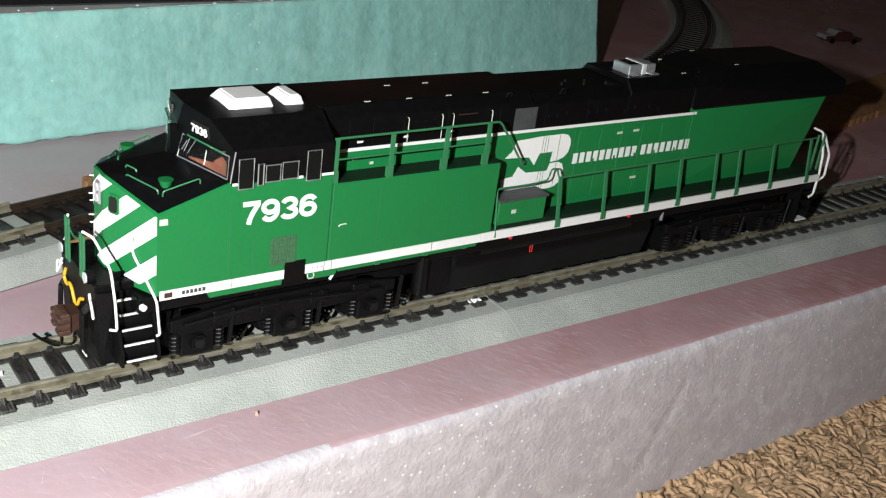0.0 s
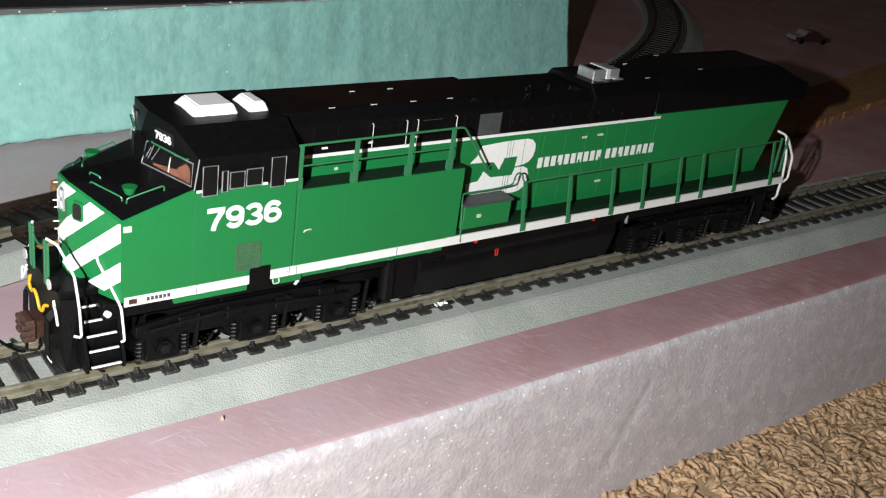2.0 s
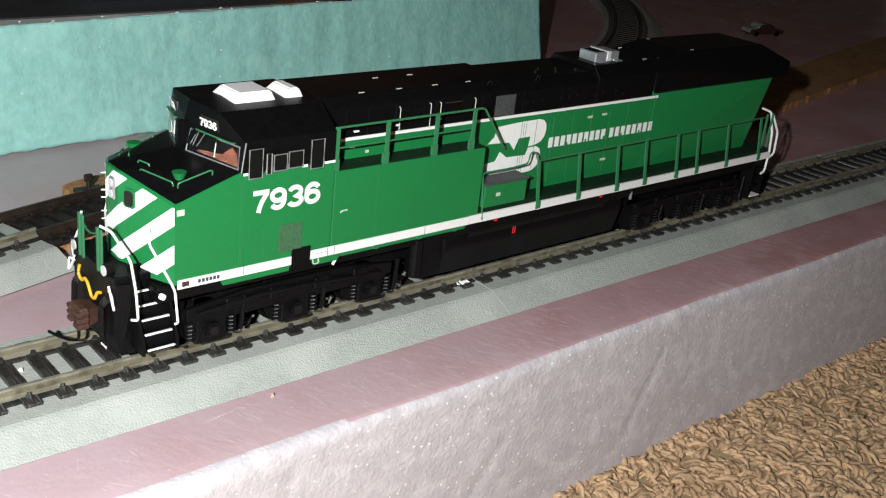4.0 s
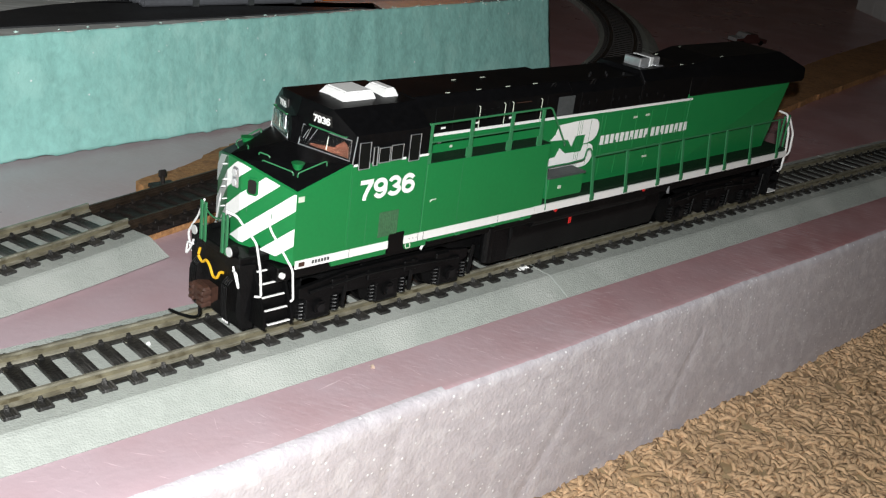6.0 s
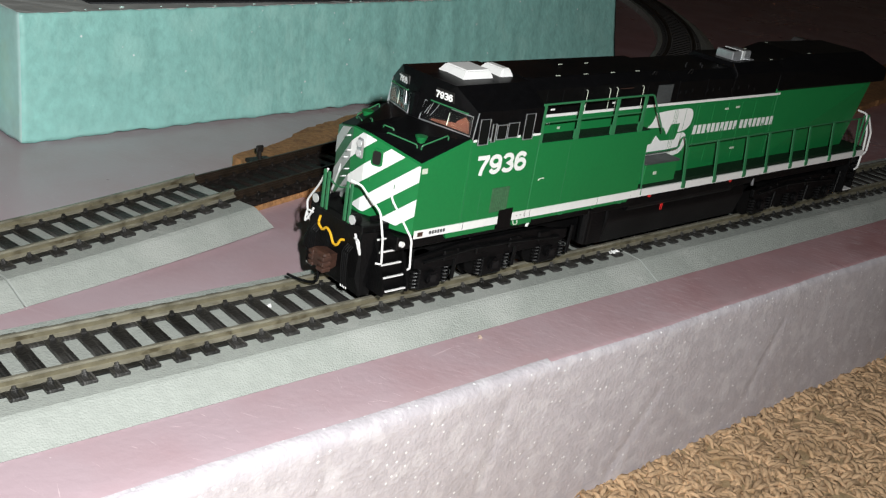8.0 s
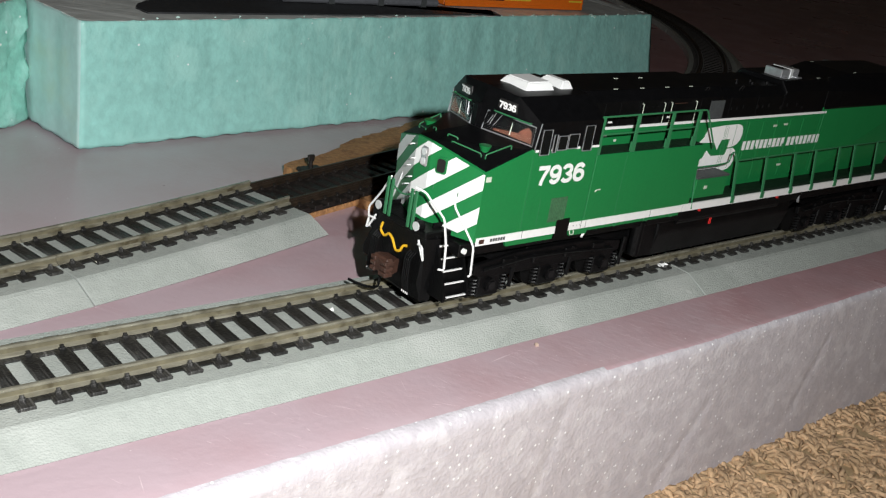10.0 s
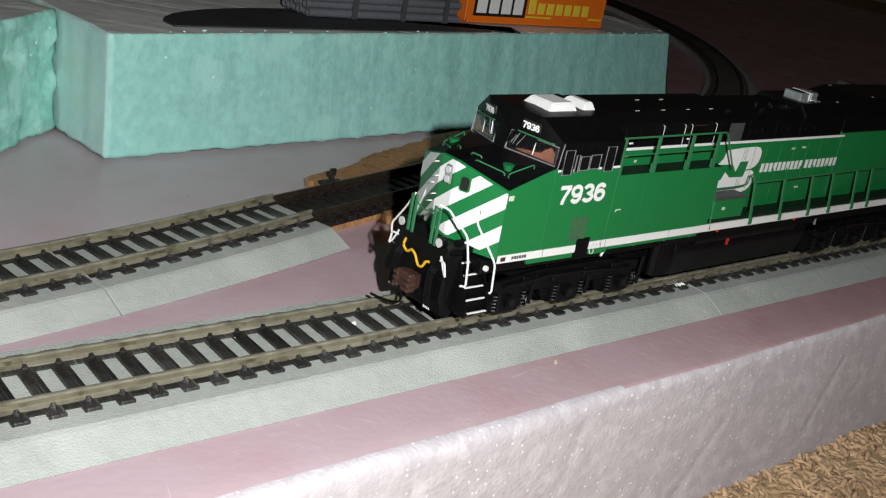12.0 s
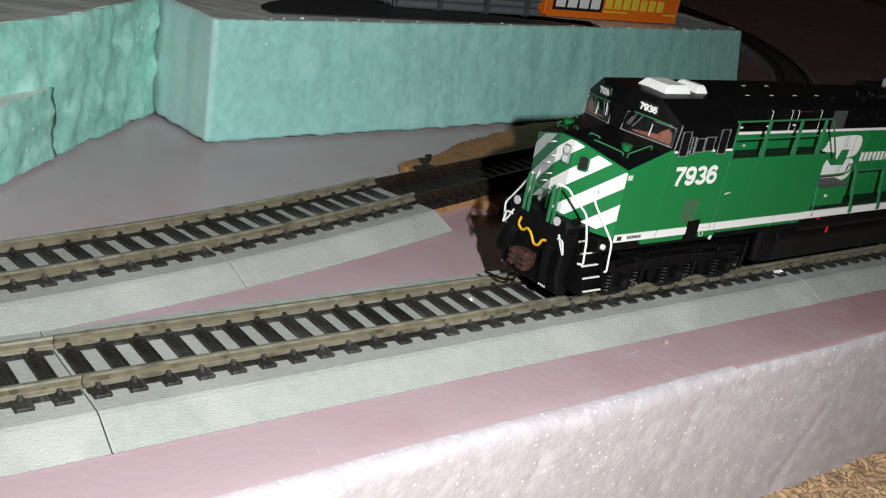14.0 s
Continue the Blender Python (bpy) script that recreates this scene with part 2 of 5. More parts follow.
def lettering(name, text, width, height, place, mat, parent, turn=None, thick=0.05):
    """Bold upright figures painted as one stroke each; place is the lower left corner."""
    bm = bmesh.new()
    pitch = width / (len(text) - 0.12)
    wide, half = pitch * 0.88, height * 0.11
    for i, ch in enumerate(text):
        run = [Vector((i * pitch + wide * x, height * y)) for x, y in STROKES[ch]]
        rows = []
        for k, p in enumerate(run):
            a = (p - run[k - 1]).normalized() if k else (run[1] - p).normalized()
            b = (run[k + 1] - p).normalized() if k + 1 < len(run) else a
            n = Vector((-a.y - b.y, a.x + b.x)).normalized()
            n *= half / max(0.55, n.dot(Vector((-a.y, a.x))))
            lift = -thick - 0.0004 * k
            rows.append([bm.verts.new((q.x, d, q.y)) for q, d in ((p + n, lift), (p - n, lift), (p + n, 0), (p - n, 0))])
        for a, b in zip(rows, rows[1:]):
            bm.faces.new((a[0], b[0], b[1], a[1]))
            bm.faces.new((a[0], a[2], b[2], b[0]))
            bm.faces.new((a[1], b[1], b[3], a[3]))
    bmesh.ops.recalc_face_normals(bm, faces=bm.faces)
    for v in bm.verts:
        v.co = (turn @ v.co if turn else v.co) + Vector(place)
    return part(name, bm, mat, parent)


# ---- the room ----
def structure(name, bm, mat, label, category):
    return tagged(part(name, bm, mat), label, category, kind="structure")


structure("floor", boxed(-1600, 2600, -1800, 1900, -70, -51.2), M_CARPET, "tan looped carpet floor under the foam boards", "floor")
structure("wall_north", boxed(-1600, 2600, 1900, 2000, -70, 2400), M_WALL, "plain beige painted wall", "wall")
structure("wall_south", boxed(-1600, 2600, -1900, -1800, -70, 2400), M_WALL, "plain beige painted wall", "wall")
structure("wall_west", boxed(-1700, -1600, -1900, 2000, -70, 2400), M_WALL, "plain beige painted wall", "wall")
structure("wall_east", boxed(2600, 2700, -1900, 2000, -70, 2400), M_WALL, "plain beige painted wall", "wall")
structure("ceiling", boxed(-1700, 2700, -1900, 2000, 2400, 2500), M_WALL, "plain pale ceiling", "ceiling")


def noisy(x, y, z, f, seed=0.0):
    return noise.noise(Vector((x * f + seed, y * f, z * f)))


def foam_board():
    """The pink board: smooth skin above, a rough sawn face towards the carpet."""
    bm = bmesh.new()
    xs = [-420, -330, -260] + [-200 + 1.6 * i for i in range(376)] + [430, 520, 700, 1000, 1500]
    prof = [(1150, 0), (300, 0), (60, 0), (-20, 0), (-40, 0), (-46.5, -0.05), (-48.0, -0.3), (-48.9, -1.2), (-49.3, -2.8)]
    prof += [(-49.4 - 0.02 * k, -4.8 - 1.9 * k) for k in range(23)] + [(-49.9, -51.1)]
    def x_of(row):
        return row[0].co.x + 14 * noisy(row[0].co.x, 0, 0, 0.05)

    def torn(x, z):
        """Shallow tears running down the sawn face."""
        dent = 0.0
        for x0, slope, top, low, deep in ((16, 0.3, -3, -44, 0.45), (84, 0.9, -20, -47, 0.5), (150, 0.6, -12, -40, 0.4), (-40, 0.4, -4, -44, 0.4)):
            if low < z < top:
                dent += deep * math.exp(-((x - x0 + slope * (top - z) * 0.8) / 1.5) ** 2)
        return dent

    rows = []
    for x in xs:
        row = []
        for k, (y, z) in enumerate(prof):
            if k >= 9:
                y += torn(x, z) + 0.1 * abs(noisy(x, 11, z, 0.3)) + 0.12 * noisy(x, 19, z, 0.9)
            if k >= 5:
                worn = max(0.0, min(1.0, (30 - x) / 60)) if k in (5, 6, 7, 8) else 0.0
                y += 0.7 * noisy(x, 0, 0, 0.02) + 0.09 * noisy(x, 0, z, 0.1) + (0.06 if k > 8 else 0.22) * noisy(x, 7, z, 0.5) + worn * (8 - k) * 0.3
                z += -worn * (0, 0.1, 0.25, 0.2)[k - 5] if k < 9 else 0
                z += 0.3 * noisy(x, 3, 0, 0.3) if 6 <= k < 9 else 0
            row.append(bm.verts.new((x, y, z)))
        rows.append(row)
    for a, b in zip(rows, rows[1:]):
        for k in range(len(prof) - 1):
            f = bm.faces.new((a[k], a[k + 1], b[k + 1], b[k]))
            f.material_index = 1 if k >= (6 if x_of(a) > 22 else 5) else 0
            f.smooth = True
    bmesh.ops.recalc_face_normals(bm, faces=bm.faces)
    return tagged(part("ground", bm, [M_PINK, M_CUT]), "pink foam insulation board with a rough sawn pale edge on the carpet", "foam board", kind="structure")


foam_board()


def green_block(name, label, corners, height, seed, lean=(2.0, 2.0)):
    """A foam block from four ground corners, anticlockwise from the front left; rough sawn sides."""
    bm = bmesh.new()
    nx = []
    for i in range(4):
        flank = len(nx)
        a, b = Vector((*corners[i], 0)), Vector((*corners[(i + 1) % 4], 0))
        n = max(2, int((b - a).length / 2.2)) if i in (0, 3, 1) else 8
        nx += [a.lerp(b, k / n) for k in range(n)]
    mid = sum((Vector((*c, 0)) for c in corners), Vector()) / 4
    levels = [0.2, 1.1, 1.35] + [height * k / 18 for k in range(1, 18)] + [height - 0.8, height]
    rings = []
    for z in levels:
        ring = []
        for p in nx:
            out = (p - mid).normalized()
            rag = 2.3 if seed > 5 else 1.0
            d = rag * (0.7 * noisy(p.x, p.y, z * (0.25 if seed < 5 else 1.0), 0.12, seed) + 0.35 * noisy(p.x, p.y, z * 0.6, 0.45, seed)) + (rag - 1) * (0.8 * noisy(p.x, p.y, z, 0.3, seed) + 0.7 * noisy(p.x, p.y, z, 0.16, seed + 3) + 0.5 * abs(noisy(p.x, p.y, z * 1.4, 0.42, seed + 8))) + (-0.5 if z > height - 0.5 else -5.0 if z < 1.2 else 0)
            dz = (0.8 * noisy(p.x, p.y, 0, 0.2, seed + 5) if z < 2 else 0.5 * noisy(p.x, p.y, 3, 0.3, seed) if z > height - 1 else 0)
            ring.append(bm.verts.new((p.x + out.x * d, p.y + out.y * d + (lean[0] + (lean[1] - lean[0]) * (p.x - corners[0][0]) / (corners[1][0] - corners[0][0])) * z / height, max(0.1, z + dz))))
        rings.append(ring)
    n = len(nx)
    for a, b in zip(rings, rings[1:]):
        for k in range(n):
            f = bm.faces.new((a[k], a[(k + 1) % n], b[(k + 1) % n], b[k]))
            f.smooth = True
            f.material_index = 2 if k >= flank and seed < 5 else 0
    top = bm.faces.new(rings[-1])
    top.material_index = 1
    bm.faces.new(rings[0][::-1])
    bmesh.ops.recalc_face_normals(bm, faces=bm.faces)
    return tagged(part(name, bm, [M_MINT if seed < 5 else M_MINT_ROUGH, M_MINT_SKIN, M_MINT_FLANK]), label, "foam block")


BT = 47.0
green_block("foam_block", "sea-green sawn foam block with a grey skinned top", [(-34, 152.6), (335, 189), (318, 420), (-64, 430)], BT, 3.0, (1.5, 11.0))
green_block("foam_block", "broken sea-green foam block with a ragged side", [(-150, 108), (-88, 146), (-39, 191), (-150, 420)], BT, 9.0)


# ---- track ----
def arc(p, heading, radius, s):
    """Point and heading after s along a curve to the left (radius 0: straight)."""
    if not radius:
        return Vector((p[0] + s * math.cos(heading), p[1] + s * math.sin(heading), 0)), heading
    h = heading + s / radius
    return Vector((p[0] + radius * (math.sin(h) - math.sin(heading)), p[1] - radius * (math.cos(h) - math.cos(heading)), 0)), h


def sweep(bm, p, heading, radius, s0, s1, profile, n):
    """A closed profile of (offset to the left, height), pushed along the track."""
    rings = []
    for k in range(n + 1):
        c, h = arc(p, heading, radius, s0 + (s1 - s0) * k / n)
        left = Vector((-math.sin(h), math.cos(h), 0))
        rings.append([bm.verts.new(c + left * o + Vector((0, 0, z))) for o, z in profile])
    m = len(profile)
    for a, b in zip(rings, rings[1:]):
        for k in range(m):
            f = bm.faces.new((a[k], a[(k + 1) % m], b[(k + 1) % m], b[k]))
            f.material_index = 1 if m == 14 and k in (2, 3, 9, 10) else 0
    bm.faces.new(rings[0][::-1])
    bm.faces.new(rings[-1])
    bmesh.ops.recalc_face_normals(bm, faces=bm.faces)
    return bm


RAIL = [(-1.3, 0), (-1.3, 0.35), (-0.35, 0.7), (-0.3, 1.7), (-0.5, 1.9), (-0.5, 2.45), (-0.35, 2.55), (0.35, 2.55), (0.5, 2.45), (0.5, 1.9), (0.3, 1.7), (0.35, 0.7), (1.3, 0.35), (1.3, 0)]
BED = [(-24.6, 0.05), (-24.8, 0.4), (-26.9, 0.55), (-19.2, 4.4), (-18.0, 4.8), (18.0, 4.8), (19.2, 4.4), (26.9, 0.55), (24.8, 0.4), (24.6, 0.05)]
TIES = {}


def tie_mesh(mat, half, wide):
    """One tie with its spike heads, along y, base at z 4.0."""
    key = (mat.name, half, wide)
    if key not in TIES:
        bm = bmesh.new()
        box(bm, -wide / 2, wide / 2, -half, half, 4.0, 5.55, 0.18)
        for rail in (-8.75, 8.75):
            for side in (-2.0, 2.0):
                box(bm, -0.75, 0.75, rail + side - 0.5, rail + side + 0.5, 5.4, 6.15, 0.15)
                box(bm, -0.4, 0.4, rail + side - 0.3 - 0.15 * side, rail + side + 0.3 - 0.15 * side, 6.0, 6.6)
        bmesh.ops.scale(bm, verts=bm.verts, vec=(MM, MM, MM))
        me = bpy.data.meshes.new("tie")
        bm.to_mesh(me)
        bm.free()
        me.materials.append(mat)
        TIES[key] = me
    return TIES[key]


def track_section(p, heading, radius, length, label, bed=True, pitch=7.46, phase=3.7, tie_mat=None, rail_mat=None, half=13.8, lift=0.0, webbed=False, far=17.2):
    c, _ = arc(p, heading, radius, length / 2)
    t = thing("track_section", (c.x, c.y, lift), label, "model track", "model railway track")
    base = BASE[t]
    BASE[t] = Vector((base.x, base.y, 0))
    n = 1 if not radius else max(6, int(length / 8))
    if bed:
        b = sweep(bmesh.new(), p, heading, radius, 0.22, length - 0.22, BED if far > 20 else BED[:5] + [(far, 4.8), (far, 0.05)], max(n, 40))
        lip = bmesh.new()
        for e in (0.55,):
            sweep(lip, p, heading, radius, 0.05, e, [(o * 1.004, z + 0.06) for o, z in (BED if far > 20 else BED[:5] + [(far, 4.8), (far, 0.05)])], 1)
        part("joint_lip", lip, M_BED_LIP, t, "pale moulded joint lip")
        part("roadbed", b, M_BED, t, "grey pebbled plastic roadbed")
    for off in (-8.75, 8.75):
        part("rail", sweep(bmesh.new(), p, heading, radius, 0.1, length - 0.1, [(o + off, z + 5.45) for o, z in RAIL], n), [rail_mat or M_RAIL, rail_mat or M_RAILWEB], t, "worn nickel-silver rail")
    for off in (-6.9, 6.9, -10.7, 10.7):
        web = sweep(bmesh.new(), p, heading, radius, 0.6, length - 0.6, [(off - 0.7, 4.3), (off - 0.7, 5.35), (off + 0.7, 5.35), (off + 0.7, 4.3)], n)
        part("tie_web", web, tie_mat or M_TIE, t)
    if webbed:
        part("cork_underlay", sweep(bmesh.new(), p, heading, radius, 1, length, [(-11.5, 0.05), (-11, 3.4), (12.5, 3.4), (15, 0.05)], n), M_CORK, t, "brown cork underlay")
        part("tie_base", sweep(bmesh.new(), p, heading, radius, 0.5, length - 1, [(-13.4, 3.3), (-13.4, 4.5), (13.4, 4.5), (13.4, 3.3)], n), tie_mat, t)
    s = phase
    while s < length - 2:
        q, h = arc(p, heading, radius, s)
        o = new("tie", tie_mesh(tie_mat or M_TIE, half, 3.8))
        o.parent = t
        o.location = Vector((q.x - base.x, q.y - base.y, 0)) * MM
        o.rotation_euler = (0, 0, h + 0.012 * noisy(s, p[0], 0, 1.3))
        s += pitch
    return t


SEC = 239.0
for k in range(-1, 3):
    track_section((-136.5 + SEC * k, 0), 0, 0, SEC, "straight nickel-silver model track on grey plastic roadbed", phase=2.9 if k else 2.8)
CUR = ((-86.5, 59.3), 0.185, 900)
for a, b in ((-300, -62), (-62, 4), (4, 90)):
    q, h = arc(*CUR, a)
    sec = track_section((q.x, q.y), h, CUR[2], b - a, "curved nickel-silver model track on grey plastic roadbed", far=14.6)
    if a == 4:
        sec.location.z += 0.5 * MM
        sec.rotation_euler = (0, -0.011, 0)
q, h = arc(*CUR, 90)
track_section((q.x, q.y), 0.265, 0, 200, "dark brown model track lying on cork strips", bed=False, tie_mat=M_DKTRACK, rail_mat=M_DKRAIL, pitch=6.4, webbed=True)
track_section((372, 179), 0.47, 640, 560, "dark curved model track on grey plastic roadbed far off", tie_mat=M_DKTRACK, rail_mat=M_DKRAIL)


# ---- the locomotive ----
loco = thing("model_locomotive", (116, 0, 8), "green, black and white HO scale model diesel locomotive on track", "model train")
GY = 17.7
# underframe and deck
part("underframe", boxed(-2, 238, -16.6, 16.6, 24.2, 28, 0.3), M_CHASSIS, loco)
# unseen black box added to darken the gaps between bogies, tank and frame
part("gearbox_housing", boxed(10, 230, -10.2, 10.2, 17.5, 24.6, 0.3), M_CHASSIS, loco)
part("walkway", boxed(93, 238.5, -17.4, 17.4, 28, 31.4, 0.2), M_DECK, loco, "dark green walkway deck")
for s in (-1, 1):
    y0, y1 = sorted((s * 17.45, s * 18.0))
    part("sill_stripe", boxed(90, 238.3, y0, y1, 27.8, 30.2), M_WHITE, loco, "white painted sill stripe")

# nose, cab body and side panels in green
nose = bmesh.new()
bot = 28.6
NC, NX, NT, UM = 3.0, -4.8, 51.8, 19.0
hull(nose, [(x, s * y, z) for s in (-1, 1) for x, y, z in ((NX, NC, bot), (1.5, GY, bot), (17.6, GY, bot), (NX, NC, NT), (1.5, GY, 47.4), (17.6, GY, 52.6))] + [(10, 0, 54.2)])
part("nose", nose, M_GREEN, loco, "green nose")
part("cab_side", boxed(17.55, 43.4, -GY, GY, 28.6, 52.5, 0.15), M_GREEN, loco)
nose_top = bmesh.new()
hull(nose_top, [(x, s * y, z) for s in (-1, 1) for x, y, z in ((NX + 0.4, NC - 0.1, NT + 0.35), (1.9, 17.3, 47.9), (17.4, 17.3, 52.95), (8, 8, 50))] + [(10, 0, 54.9), (4, 0, 51)])
part("nose_top", nose_top, M_BLACK, loco, "black anti-glare nose top")

for s in (-1, 1):
    lo, hi = sorted((s * 11.0, s * GY))
    part("side_panel", boxed(43.6, 93.4, lo, hi, 28.6, 49.6, 0.25), M_GREEN, loco, "flat green equipment panel")
    part("panel_deck", boxed(43.7, 93.3, *sorted((s * 11.4, s * 17.3)), 49.6, 49.9), M_DECK, loco, "dark green deck plate")
    sk = bmesh.new()
    for x0, x1, z0 in ((12.6, 32.1, 25.9), (37.7, 46.5, 25.9), (45.5, 89.4, 26.7)):
        prism(sk, [(x0, s * 16.9, 28.7), (x0 + 1.2, s * 16.9, z0), (x1 - 0.4, s * 16.9, z0), (x1, s * 16.9, 28.7)], (0, s * 0.75, 0))
    part("side_skirt", sk, M_GREEN, loco)
    for x0, x1 in ((2.2, 32.1), (37.7, 90)):
        lo, hi = sorted((s * 17.6, s * 17.95))
        part("sill_stripe", boxed(x0, x1, lo, hi, 27.8 if x0 > 9 else 27.5, 30.1 if x0 > 9 else 29.7), M_WHITE, loco, "white painted sill stripe")
    lo, hi = sorted((s * 17.2, s * 17.85))
    part("step_well", boxed(32.2, 37.6, lo, hi, 26, 31.6), M_BLACK, loco)
    gr = bmesh.new()
    for k in range(9):
        box(gr, 28.6 + 0.7 * k, 29.0 + 0.7 * k, *sorted((s * 17.78, s * 17.92)), 31.5, 38.0)
    box(gr, 28.3, 34.9, *sorted((s * 17.6, s * 17.82)), 31.2, 38.3)
    part("vent_grille", gr, M_GRILLE, loco, "dull green slotted vent grille")
    pieces("panel_seam", [(x - 0.07, x + 0.07, *sorted((s * 17.65, s * 17.73)), z0, z1) for x, z0, z1 in ((18.2, 30.4, 50), (43.5, 30.4, 50), (57, 30.4, 49), (24, 30.4, 38.6))], M_GREEN_RAIL, loco)

# white diagonal stripes on the nose
def on_nose(u, z, lift=0.16, side=-1):
    """A place on the front: u 0 at the centre line, NC where the facet begins, UM at the corner."""
    if u <= NC:
        return Vector((NX - lift, side * u, z))
    f = (u - NC) / (UM - NC)
    n = Vector((NC - GY, side * (1.5 - NX), 0)).normalized()
    return Vector((NX + (1.5 - NX) * f, side * (NC + (GY - NC) * f), z)) + n * lift


def edge_top(u):
    return NT - 0.1 if u <= NC else NT - 0.1 - (u - NC) / (UM - NC) * 4.4


def front_stripe(z0, parent, w, slope):
    """One diagonal band; z0 is its lower edge at the corner by the camera's side of the track, falling towards the other one."""
    bm = bmesh.new()
    cols = []
    for k in range(153):
        u = -UM + k * 2 * UM / 152
        low = z0 - (UM - u) * slope
        a, b = max(low, 29.4 + 2.0 * (1 - abs(u) / UM)), min(low + w, edge_top(abs(u)) - 0.1)
        side = -1 if u >= 0 else 1
        cols.append([bm.verts.new(on_nose(abs(u), z, 0.2, side)) for z in (a, b)] if b - a > 0.05 else None)
    for p, q in zip(cols, cols[1:]):
        if p and q:
            bm.faces.new((p[0], q[0], q[1], p[1]))
    if len(bm.faces):
        ext = bmesh.ops.extrude_face_region(bm, geom=bm.faces[:])
        bmesh.ops.translate(bm, verts=[v for v in ext["geom"] if isinstance(v, bmesh.types.BMVert)], vec=(0.1, 0, 0))
        bmesh.ops.recalc_face_normals(bm, faces=bm.faces)
        part("nose_stripe", bm, M_WHITE, parent, "white diagonal warning stripe")
    else:
        bm.free()


for z0 in (33.9, 43.1, 52.3, 61.5, 70.7):
    front_stripe(z0, loco, 4.6, 0.82)

# cab
cab = bmesh.new()
hull(cab, [(18, -GY, 52.4), (18.4, -GY, 60.2), (11.3, 0, 53.6), (12.8, 0, 61.0), (15.6, -11, 65.4), (14.2, 0, 65.8), (18, GY, 52.4), (18.4, GY, 60.2), (15.6, 11, 65.4),
           (43.2, -GY, 52.4), (43.2, -GY, 60.0), (43.2, -11, 65.4), (43.2, 0, 65.8), (43.2, GY, 52.4), (43.2, GY, 60.0), (43.2, 11, 65.4)])
bmesh.ops.recalc_face_normals(cab, faces=cab.faces)
cab_ob = part("cab", cab, M_BLACK, loco, "black cab with brown seats behind clear windows")


def facet(v, z, lift=0.0, side=-1):
    """A place on the cab's front: v from 0 at the centre post to 1 at the corner."""
    lo, hi = Vector((11.3, 0, 53.6)).lerp(Vector((18, side * GY, 52.4)), v), Vector((12.8, 0, 61.0)).lerp(Vector((18.4, side * GY, 60.2)), v)
    p = lo.lerp(hi, (z - 53) / 7.6)
    p.z = z
    n = Vector((-GY, side * 6.4, 0)).normalized()
    return p + n * lift


